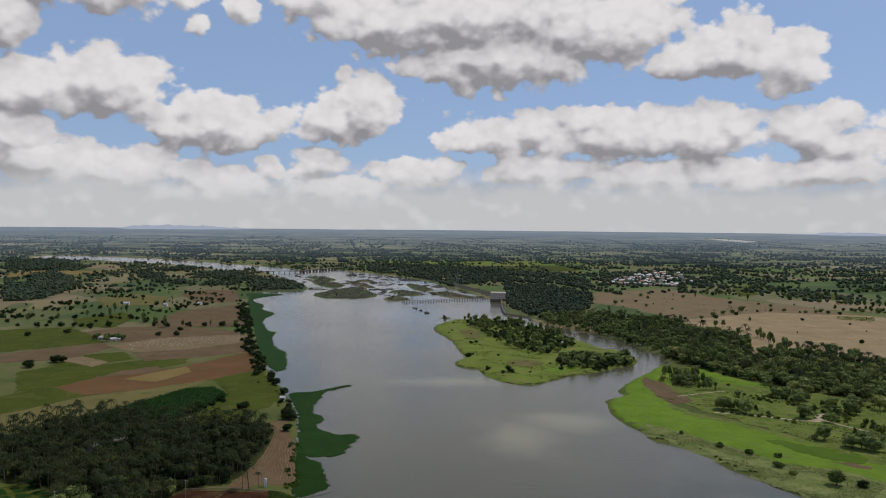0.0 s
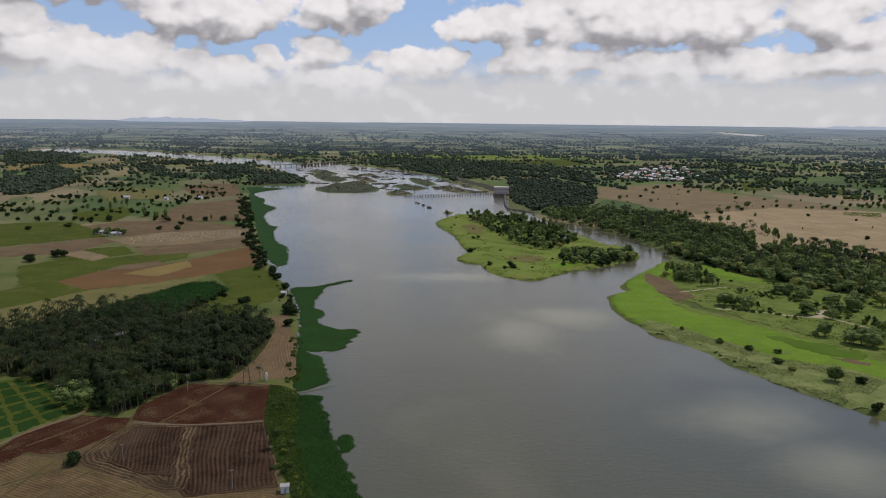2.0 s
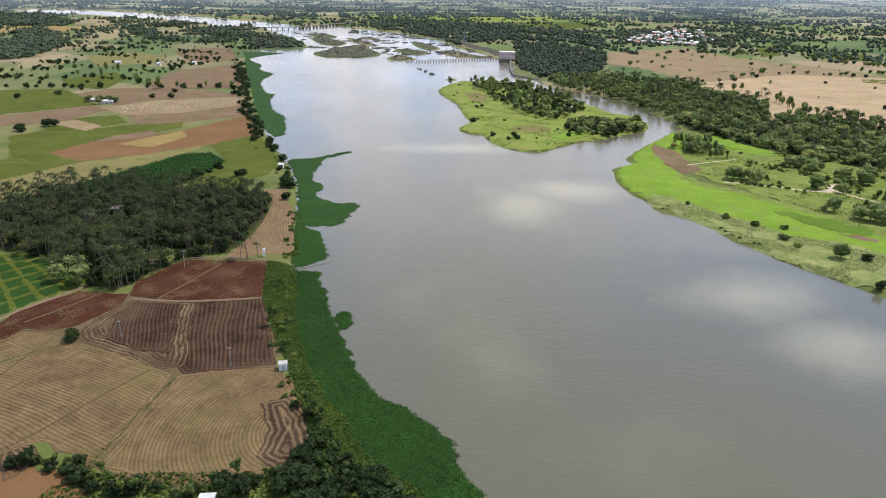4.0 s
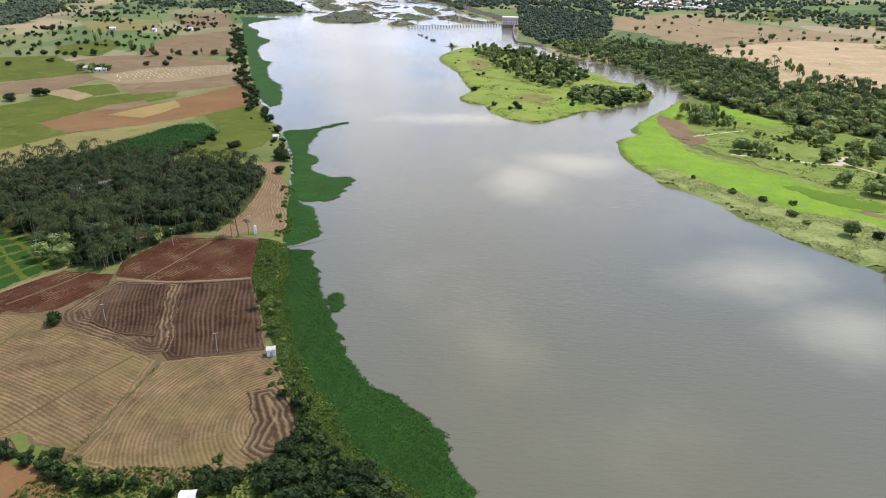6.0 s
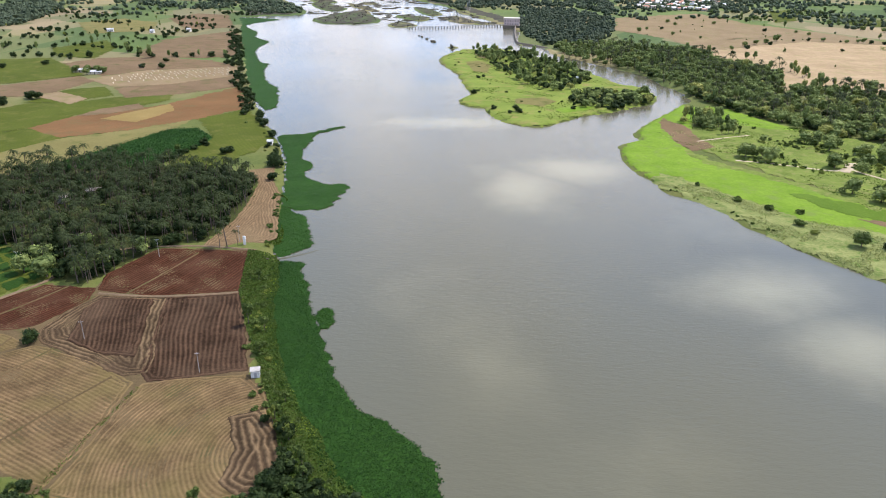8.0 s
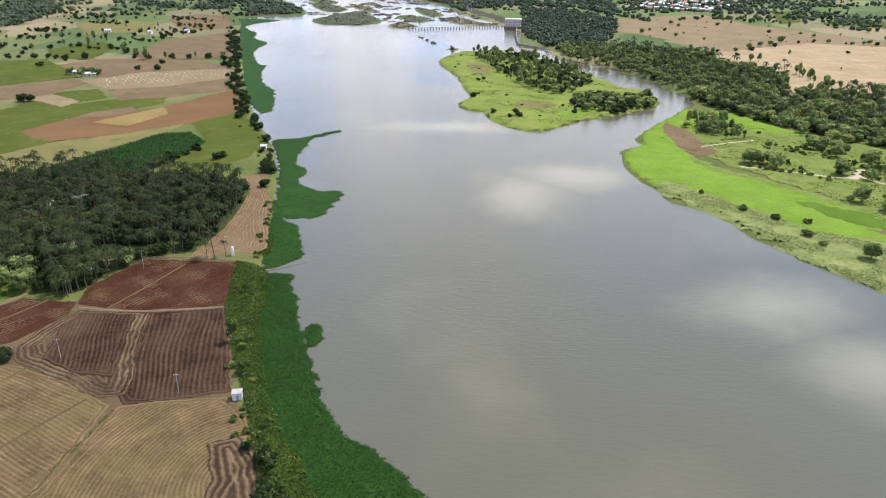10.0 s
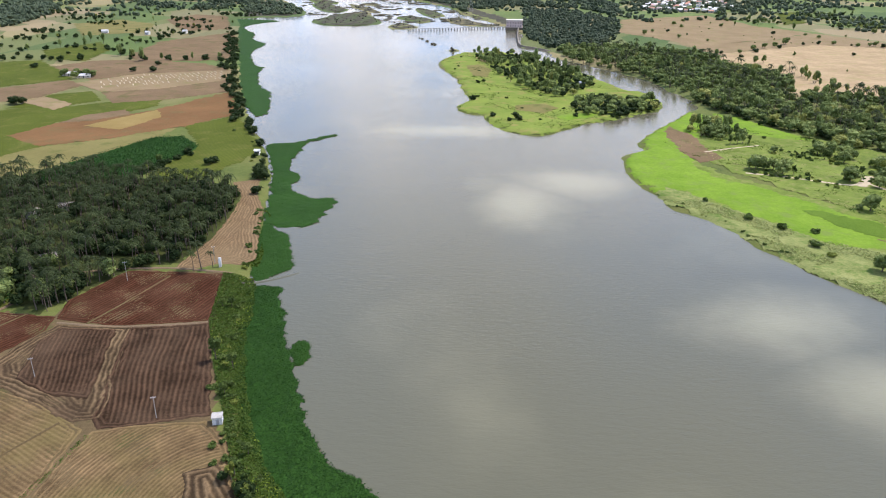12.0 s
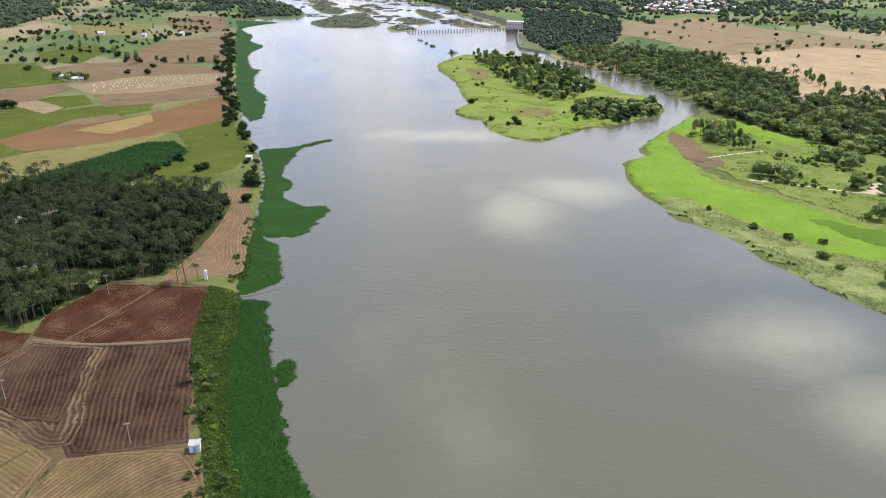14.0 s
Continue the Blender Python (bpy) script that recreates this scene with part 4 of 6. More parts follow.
plain_field("olive_field", [(-544, 1127), (-502, 1198), (-426, 1140), (-397, 1036), (-467, 993)], M["olive"], "olive fallow field with scattered trees")
plain_field("buff_field", [(-973, 1627), (-947, 1719), (-822, 1733), (-765, 1821), (-746, 1680), (-803, 1586), (-910, 1517)], M["ochre"], "long yellowish field before a wood")
plain_field("buff_field", [(-936, 2289), (-868, 2556), (-628, 2534), (-344, 2578), (-339, 2398), (-569, 2286), (-777, 2282)], M["buff"], "dry buff fields beyond the far reach of the river")
plain_field("green_field", [(-231, 2232), (-26, 2350), (224, 2311), (500, 2268), (474, 2147), (136, 2060), (-118, 2063)], M["bright"], "far light green fields")
plain_field("green_field", [(-22, 1971), (199, 2047), (443, 2076), (385, 1869), (105, 1797)], M["green"], "far green fields before a wood")
# browner than the near buff field: its shade is put into the colour
plain_field("buff_field", [(288, 1282), (461, 1383), (489, 1205), (537, 1122), (457, 1038), (357, 989), (295, 1023), (245, 1093)], M["stubble"], "dry field below the village, browned by painted shade")
plain_field("buff_field", [(262, 1070), (300, 1016), (319, 891), (381, 929), (474, 986), (600, 948), (560, 1060), (535, 1118), (457, 1038), (357, 989)], M["stubble"], "dry brown pasture between buff fields", 0.06)
plain_field("buff_field", [(319, 891), (381, 929), (474, 986), (600, 948), (634, 916), (420, 591.2), (383.4, 589.3), (368.7, 642.1), (340, 670.7), (286.4, 629.1), (348.3, 759.5), (303.6, 798)], M["buff"], "wide dry buff field behind the orchards")
plain_field("green_field", [(612, 1438), (694, 1483), (584, 1254), (531, 1219)], M["green"], "green crop field on the plain")
plain_field("green_field", [(554, 944), (593, 935), (565, 889), (538, 914)], M["green"], "green crop field edged with trees")
plain_field("green_field", [(702, 1342), (748, 1272), (686, 1171), (636, 1220)], M["green"], "green field among trees")
plain_field("shore_meadow", swell([(121, 434.2), (143.1, 462.6), (151, 444.1), (158.7, 417.4), (176.1, 398.6), (196.3, 369.1), (212.1, 345.1), (220.6, 320), (222.5, 308.6), (211, 290.3), (195.5, 309.6), (174, 322.3), (157.5, 344.6), (146.2, 363.4), (132.4, 389.9), (121.2, 398.1)], 7.0), M["meadow"], "rough green meadow round the marsh", 0.02, 1.8, 0.0, True)
plain_field("shore_grass", swell([(122, 384), (115, 408), (116, 443), (123, 462), (137, 473), (137, 487), (147, 511), (171, 546), (195, 580), (203, 572), (178, 520), (158, 474), (146, 424), (130, 396)], 4.0), M["marsh"], "wet green grass at the water's edge", 0.02, 1.5, 1.0, True)
plain_field("marsh", [(121, 434.2), (143.1, 462.6), (151, 444.1), (158.7, 417.4), (176.1, 398.6), (196.3, 369.1), (212.1, 345.1), (220.6, 320), (222.5, 308.6), (211, 290.3), (195.5, 309.6), (174, 322.3), (157.5, 344.6), (146.2, 363.4), (132.4, 389.9), (121.2, 398.1)], M["marsh"], "vivid green marsh grass along the shore", 0.12, 1.5, 2.6, True)
plain_field("wet_marsh", [(178.8, 364.3), (193.2, 362.6), (206, 350.8), (224.6, 330.6), (213, 320.7), (198.1, 324.6), (190.8, 338.8)], M["wet"], "dark wet hollow in the marsh grass", 0.28, 1.2, 3.2, True)
plain_field("ploughed_plot", [(153.9, 518.6), (163.9, 535.4), (173.6, 509.7), (172.1, 477), (176.1, 454.3), (156.2, 442.8), (151.2, 466.1)], M["brown"], "dark ploughed plot by the shore", 0.12, 1.3, 1.0)
plain_field("mud_flat", [(196, 330), (206, 327), (214, 318), (211, 312), (203, 317), (196, 324)], M["brown"], "bare muddy patch beside the wet hollow", 0.26, 1.0, 1.6)
plain_field("meadow", [(208, 580.5), (224.7, 567.1), (239.6, 524.4), (253.6, 498), (229.6, 500.7), (202.5, 518.8), (197.2, 534.8)], M["marsh"], "bright meadow at the foot of the orchard", 0.12, 1.8)


for p in ISLETS:
    q = swell(p, -2.0)
    verts, faces, _ = plot_mesh(q, 3.0, lambda x, y, d: (1.0 + 0.5 * wob(x, y, 6, 41) + 0.3 * wob(x, y, 2.5, 42), None), 3.0, 3.0)
    if len(faces):
        verts[:, 2] += 0.35 + bowl(np.hypot(verts[:, 0], verts[:, 1]))
        tagged(link_mesh("rock_islet", verts, faces, M["rock"]), "low dark rock islet in the shallow river", "islet", "rock islets", "structure")
plain_field("reed_bed", swell([(174, 264), (151, 307), (141, 339), (131, 357), (119, 380), (122, 396), (140, 372), (158, 346), (176, 324), (198, 306), (206, 290), (186, 262)], 5.0), M["reed_bed"], "pale green reed bed along the shore", 0.06, 1.4, 1.5, True)
plain_field("shore_scrub", [(92, 1182), (74, 1262), (44, 1370), (12, 1486), (-36, 1598), (-10, 1612), (40, 1510), (74, 1392), (110, 1270), (118, 1180)], M["rock"], "dark stony bank above the weir", 0.1, 5.0)
plain_field("shore_scrub", [(-330, 1250), (-296, 1278), (-258, 1282), (-246, 1330), (-286, 1462), (-340, 1600), (-372, 1560), (-352, 1380)], M["rock"], "dark stony point on the left bank", 0.1, 5.0)
plain_field("island_grass", swell(ISLAND, 1.5)[::2], M["bright"], "green and yellowish grass over the island", 0.02, 2.2, 0.0, True)
plain_field("dry_patch", [(60, 600), (84, 606), (96, 590), (80, 570), (58, 580)], M["olive"], "dry yellowish patch in the island grass", 0.24, 1.5)
plain_field("dry_patch", [(36, 846), (56, 858), (74, 840), (66, 812), (44, 816)], M["buff"], "bare buff patch among the island trees", 0.24, 1.5)
plain_field("dry_patch", [(24, 790), (40, 800), (52, 770), (46, 720), (30, 730)], M["olive"], "yellowish dry grass on the island", 0.24, 2.0)
plain_field("dry_patch", [(86, 560), (104, 574), (122, 572), (110, 556), (92, 546)], M["marsh"], "fresh green grass at the foot of the island", 0.24, 1.5)
plain_field("river_meadow", [(150, 500), (158, 470), (170, 424), (184, 398), (204, 364), (206, 334), (226, 304), (262, 288), (340, 380), (310, 440), (268, 490), (240, 520), (208, 560), (196, 530), (180, 500)], M["meadow"], "rough green meadow with weeds behind the marsh", 0.02, 2.5, 0.0, True)


def track(name, pts, width, label, mat="path"):
    line = smooth_line(pts, 6, closed=False)
    verts, faces = [], []
    for i, p in enumerate(line):
        a = line[min(i + 1, len(line) - 1)] - line[max(i - 1, 0)]
        a = a / max(np.hypot(*a), 1e-6)
        w = width * (0.8 + 0.35 * wob(p[0], p[1], 7, 13))
        for s in (-1, -0.4, 0.4, 1):
            q = p + np.array([-a[1], a[0]]) * w * s * 0.5
            verts.append((q[0], q[1], LAND + (0.42 if abs(s) < 0.5 else 0.1)))
        if i:
            faces += [(4 * i - 4 + k, 4 * i - 3 + k, 4 * i + 1 + k, 4 * i + k) for k in range(3)]
    return tagged(link_mesh(name, verts, faces, M[mat], smooth=True), label, "track", "", "structure")


track("track", [(-190, 170), (-176, 200)] + [(-163.5, 221.3), (-158.4, 233), (-146.3, 252.1), (-144.5, 260.6)] + [(-138, 272)], 2.2, "pale earth track between fields")
track("track", [(176.3, 424.5), (194.7, 418.3), (215, 408.4), (227.3, 404.9), (239.2, 415.8), (245, 420), (236.8, 407.8), (245.8, 388.4), (256.3, 372.7)], 4.0, "sandy track through the meadow", "sand")
plain_field("sandy_clearing", [(226, 402), (233, 401), (241, 410), (246, 421), (241, 421), (234, 412)], M["sand"], "bare pale sandy clearing on the meadow track", 0.3, 0.8, 0.6, True)
track("track", [(167.5, 468), (187.4, 477.2), (207.4, 484.9)], 3.5, "short sandy track by the ploughed plot", "sand")
track("track", [(-132, 283), (-116, 286.5), (-98, 287.5), (-78, 284.5), (-74, 283)], 1.6, "pale footpath at the edge of the grove")
TILLAGE_LINES = [
    [(-139.8, 185.6), (-138.1, 198.3), (-135.9, 210.8)],
    [(-132.9, 175.7), (-127.5, 188.5), (-120.8, 201.7), (-119.6, 204.9)],
    [(-115.8, 150.5), (-111.9, 156.5), (-104.2, 172.0), (-94.5, 189.0)],
    [(-112.0, 242.6), (-105.8, 257.4), (-97.4, 280.4)],
    [(-152.0, 221.7), (-145.2, 231.3), (-139.7, 240.6), (-135.1, 249.0)],
]
for line in TILLAGE_LINES:
    track("field_path", line, 0.75, "narrow trodden line between ploughed plots", "earth")
track("track", [(-122, 243), (-103, 241), (-85, 242.5), (-72, 245)], 1.3, "narrow path between ploughed fields")


# ---- floating mats of water hyacinth ----
def floating_mat(name, pts, label, step=1.0, leaves=0, seed=0, mat="mat", leaf="lily"):
    poly = smooth_line(pts, 4)
    far = float(np.hypot(*poly.mean(0)))
    def height(x, y, d):
        return 0.28 + 0.12 * wob(x, y, 1.6, 14) + 0.1 * wob(x, y, 5, 15), None
    verts, faces, _ = plot_mesh(poly, step, height, 0.9 if far < 400 else 1.6, 1.2)
    root = tagged(link_mesh(name, verts, faces, M[mat], smooth=True), label, "water plants", "mats of water hyacinth")
    if leaves:
        rng = np.random.default_rng(seed)
        tops = verts[rng.integers(0, len(verts), leaves)]
        cover = leaf_cloud("leaves", tops + rng.normal(0, 0.25, (leaves, 3)) * (1, 1, 0.15) + (0, 0, 0.1), rng, 0.13, 0.3, M[leaf], flat=0.8)
        cover.parent = root
        cover["kind"] = "stuff"
    return root


def leaf_cloud(name, centres, rng, small, large, mat, flat=0.0, normals=None):
    """Many small leaf clumps, each a bent quad, as one mesh. flat: how far they lie level."""
    n = len(centres)
    if normals is None:
        normals = rng.normal(0, 1, (n, 3))
    normals = normals + rng.normal(0, 0.35, (n, 3))
    normals[:, 2] = np.abs(normals[:, 2]) + flat * 3
    normals /= np.linalg.norm(normals, axis=1)[:, None]
    side = np.cross(normals, rng.normal(0, 1, (n, 3)))
    side /= np.linalg.norm(side, axis=1)[:, None]
    other = np.cross(normals, side)
    s = rng.uniform(small, large, n)[:, None]
    w = s * rng.uniform(0.5, 0.9, (n, 1))
    c = np.asarray(centres, float)
    verts = np.stack([c - side * s, c - other * w + normals * s * 0.2, c + side * s, c + other * w + normals * s * 0.1], 1).reshape(-1, 3)
    k = np.arange(n)[:, None] * 4
    faces = np.concatenate([k + [0, 1, 2], k + [0, 2, 3]])
    return link_mesh(name, verts, faces, mat)


MAT_FAR = [(-132.5, 551.3), (-129, 555.5), (-124.3, 564), (-133.8, 611), (-143.1, 649.2), (-157.7, 676.7), (-174.3, 739.7), (-176.5, 768.5), (-192.5, 794.5), (-216, 881), (-216, 943), (-242, 987), (-253, 1043), (-288, 1119), (-276, 1177), (-257, 1214), (-316, 1235), (-318, 1198), (-251, 957), (-199.7, 774.5), (-165.4, 647.9)]
MAT_FAR = MAT_FAR[:-5] + [(x - 12, y) for x, y in MAT_FAR[-5:]]
floating_mat("hyacinth_mat", [(8.5, 129.4), (2.8, 142.8), (2.1, 151.5), (-4.8, 162.1), (-12.2, 171.2), (-20.6, 175.2), (-21.8, 179.5), (-28.8, 191.8), (-30.4, 198.4), (-35.6, 212.9), (-40, 227), (-44.3, 238), (-48.5, 257.6), (-52, 264), (-54.2, 275.9)] + [(x - 6, y - 2) for x, y in [(-64.9, 272.7), (-61.8, 247.2), (-58.1, 220.4), (-51.3, 201.6), (-43.1, 182.2), (-34.1, 168.2), (-25.5, 151.1), (-15.7, 138.6), (-7.1, 129.2)]], "broad dark green mat of water hyacinth along the bank", 0.8, 26000, 1)
floating_mat("hyacinth_mat", [(-67.3, 281), (-62.5, 278.7), (-56.7, 286.2), (-52.2, 292.7), (-55.2, 302.7), (-60.6, 324.6), (-69.2, 334.8), (-75, 343), (-76.2, 328.1), (-72.4, 305.8)], "green mat of water hyacinth beside an inlet", 1.0, 3000, 2)
floating_mat("hyacinth_mat", [(-77.8, 342.9), (-69.5, 336.4), (-54.3, 336.9), (-48.9, 354.4), (-47, 376.5), (-58.3, 376.1), (-65.8, 380.9), (-73.5, 393.4), (-71.4, 410.5), (-78.4, 422.4), (-82.9, 438.9), (-81.4, 462.6), (-80.8, 482.3), (-69.1, 495.7), (-65.4, 504.3), (-72.2, 504), (-90.6, 483.5), (-106.4, 476.6), (-93.1, 428.1), (-83.5, 382.4)], "green mat of water hyacinth with two long spurs", 1.2, 5000, 3)
floating_mat("hyacinth_mat", MAT_FAR, "long ragged green mat of water hyacinth", 2.5, 4000, 4)
floating_mat("hyacinth_mat", [(-41.6, 230), (-41.1, 234.4), (-38.4, 235.8), (-35.2, 233.2), (-33.9, 228), (-34.4, 222.9), (-37, 220.4), (-39.9, 224)], "small round island of floating water hyacinth", 0.6, 700, 5)
floating_mat("hyacinth_mat", [(112.7, 442.5), (129, 468.1), (143, 468.6), (132.7, 474.9), (131.8, 486.9), (142.2, 511.2), (162.6, 538.3), (157.3, 511.9), (149.4, 470.5), (131.9, 435.9), (115.3, 414.6)], "bright green floating grass off the marsh", 1.3, 2500, 6, "marsh", "grass")

# ---- plants ----
ICO = bmesh.new()
bmesh.ops.create_icosphere(ICO, subdivisions=2, radius=1)
ICO_V = np.array([v.co[:] for v in ICO.verts])
ICO_F = np.array([[v.index for v in f.verts] for f in ICO.faces])
ICO.free()
ICO1 = bmesh.new()
bmesh.ops.create_icosphere(ICO1, subdivisions=1, radius=1)
ICO1_V = np.array([v.co[:] for v in ICO1.verts])
ICO1_F = np.array([[v.index for v in f.verts] for f in ICO1.faces])
ICO1.free()


def crown_mesh(name, seed, rx, rz, base, mat, lumps=9, leaves=320, leaf=0.55, open_=0.62):
    """A crown of uneven boughs: dark inner masses under a ragged skin of many leaf clumps, with gaps between the boughs."""
    rng = np.random.default_rng(seed)
    verts, faces, count = [], [], 0
    centres, sizes = [], []
    for i in range(lumps):
        a = i * 2.4 + rng.uniform(-0.5, 0.5)
        h = rng.uniform(-0.55, 0.75)
        rad = math.sqrt(max(0.05, 1 - h * h)) * open_ * rng.uniform(0.55, 1.0) * (0.3 if i == 0 else 1)
        centres.append((rx * rad * math.cos(a), rx * rad * math.sin(a), base + rz * (1 + h * 0.72)))
        sizes.append(rng.uniform(0.34, 0.52))
    for c, s in zip(centres, sizes):
        k = 1 + 0.2 * rng.normal(0, 1, len(ICO1_V))
        v = ICO1_V * k[:, None] * (s * rx * 0.82, s * rx * 0.82, s * rz * 0.82) + c
        verts.append(v), faces.append(ICO1_F + count)
        count += len(v)
    pick = rng.integers(0, lumps, leaves)
    way = rng.normal(0, 1, (leaves, 3))
    way[:, 2] = way[:, 2] * 0.8 + 0.25
    way /= np.linalg.norm(way, axis=1)[:, None]
    s = np.array(sizes)[pick][:, None]
    at = np.array(centres)[pick] + way * s * (rx, rx, rz) * rng.uniform(0.8, 1.18, (leaves, 1))
    nrm = way + rng.normal(0, 0.5, (leaves, 3))
    nrm /= np.linalg.norm(nrm, axis=1)[:, None]
    side = np.cross(nrm, rng.normal(0, 1, (leaves, 3)))
    side /= np.linalg.norm(side, axis=1)[:, None]
    oth = np.cross(nrm, side)
    z = rng.uniform(0.6, 1.3, (leaves, 1)) * leaf
    q = np.stack([at - side * z, at - oth * z * 0.7 + nrm * z * 0.25, at + side * z, at + oth * z * 0.7 + nrm * z * 0.2], 1).reshape(-1, 3)
    k = count + np.arange(leaves)[:, None] * 4
    verts.append(q)
    faces += [k + [0, 1, 2], k + [0, 2, 3]]
    me = bpy.data.meshes.new(name)
    me.from_pydata([tuple(map(float, p)) for p in np.concatenate(verts)], [], [tuple(map(int, p)) for p in np.concatenate(faces)])
    me.materials.append(mat)
    return me


def trunk_mesh(name, seed, height, radius, limbs, reach):
    rng = random.Random(seed)
    bm = bmesh.new()
    top = Vector((rng.uniform(-0.3, 0.3), rng.uniform(-0.3, 0.3), height))
    rod(bm, (0, 0, -0.3), top * 0.55, radius, radius * 0.75)
    rod(bm, top * 0.55, top, radius * 0.75, radius * 0.5)
    for i in range(limbs):
        a = i * 2.4 + rng.uniform(-0.4, 0.4)
        rod(bm, top * rng.uniform(0.6, 0.98), (reach * math.cos(a), reach * math.sin(a), height + reach * rng.uniform(0.4, 1.0)), radius * 0.42, radius * 0.15, 5)
    me = bpy.data.meshes.new(name)
    bm.to_mesh(me)
    bm.free()
    me.materials.append(M["bark"])
    return me


def palm_crown_mesh(seed, top, fronds=17, length=3.6):
    rng = np.random.default_rng(seed)
    verts, faces = [], []
    for i in range(fronds):
        a = i * 2.399 + rng.uniform(-0.2, 0.2)
        lift = rng.uniform(-0.35, 1.0)
        ln = length * rng.uniform(0.8, 1.1)
        out = np.array([math.cos(a), math.sin(a), 0])
        side = np.array([-math.sin(a), math.cos(a), 0])
        mid = []
        for k in range(7):
            u = k / 6
            mid.append(np.array(top) + out * ln * u * (1 - 0.18 * u) + np.array([0, 0, ln * (lift * u - (0.55 + 0.45 * lift) * u * u * 1.25)]))
        for k in range(6):
            w = 0.62 * math.sin(math.pi * min(1, 0.2 + k / 6.5)) * ln / 3.6
            for s in (-1, 1):
                b = len(verts)
                tip = mid[k + 1] + side * s * w + out * 0.25 - np.array([0, 0, 0.38 * w + 0.1])
                verts += [mid[k], mid[k + 1], tip]
                faces.append((b, b + 1, b + 2) if s > 0 else (b, b + 2, b + 1))
    me = bpy.data.meshes.new("crown")
    me.from_pydata([tuple(map(float, p)) for p in verts], [], faces)
    me.materials.append(M["palm"])
    return me


def palm_trunk_mesh(seed, lean, height):
    rng = random.Random(seed)
    bm = bmesh.new()
    p = [Vector((lean * (k / 5) ** 1.6, 0.2 * math.sin(k), height * k / 5 - (0.3 if k == 0 else 0))) for k in range(6)]
    for k in range(5):
        rod(bm, p[k], p[k + 1], 0.22 - 0.02 * k, 0.2 - 0.02 * k, 6)
    me = bpy.data.meshes.new("trunk")
    bm.to_mesh(me)
    bm.free()
    me.materials.append(M["bark"])
    return me, p[-1]


def tree_model(name, label, category, group, trunk, crown):
    return name, label, category, group, (("trunk", trunk), ("crown", crown))


GROUP = "trees on the river plain"
MODELS = {"broad": [], "tall": [], "palm": [], "round": [], "thin": []}
for i in range(5):
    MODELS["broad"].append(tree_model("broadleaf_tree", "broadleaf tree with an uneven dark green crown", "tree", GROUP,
                                      trunk_mesh("trunk", i, 2.2, 0.26, 5, 1.8), crown_mesh("crown", 10 + i, 4.0, 3.1, 0.5, M["leaf_mixed_lit"], 11, 300, 0.5)))
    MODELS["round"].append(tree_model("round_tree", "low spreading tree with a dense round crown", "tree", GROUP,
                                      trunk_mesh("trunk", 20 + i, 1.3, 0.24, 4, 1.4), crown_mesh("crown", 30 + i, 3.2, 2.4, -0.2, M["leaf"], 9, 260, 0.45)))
    MODELS["tall"].append(tree_model("tall_tree", "tall slender tree with an upright crown", "tree", GROUP,
                                     trunk_mesh("trunk", 40 + i, 5.0, 0.24, 5, 1.3), crown_mesh("crown", 50 + i, 2.6, 4.6, 1.2, M["leaf_mixed_lit"], 11, 280, 0.45, 0.55)))
    MODELS["thin"].append(tree_model("thin_tree", "young tree with a thin open crown", "tree", GROUP,
                                     trunk_mesh("trunk", 60 + i, 3.4, 0.14, 5, 1.0), crown_mesh("crown", 70 + i, 1.8, 2.4, 1.8, M["leaf_shrub"], 6, 170, 0.36, 0.7)))
    pt, tip = palm_trunk_mesh(80 + i, 0.4 + 0.35 * i, 8.0 + 0.7 * i)
    MODELS["palm"].append(tree_model("coconut_palm", "coconut palm with a leaning trunk and drooping fronds", "palm tree", GROUP, pt, palm_crown_mesh(90 + i, tip)))
SHRUBS = []
for i in range(5):
    me = crown_mesh("shrub", 110 + i, 1.5, 0.95, -0.25, M["leaf_shrub"], 6, 170, 0.3)
    SHRUBS.append(("shrub", "leafy green shrub on the river bank", "shrub", "shrubs on the river banks", me))
dice = random.Random(5)


PLANTS = {kind: [] for kind in (*MODELS, "shrub")}


def plant(kind, x, y, size=1.0, sink=0.0):
    """Notes down one tree or shrub; grow() sets them all."""
    s = size * dice.uniform(0.65, 1.32)
    scale = (s * dice.uniform(0.9, 1.1), s * dice.uniform(0.9, 1.1), s * dice.uniform(0.88, 1.15))
    PLANTS[kind].append((x, y, z_at(x, y) - sink, dice.uniform(0, 6.28), scale, dice.randrange(5)))


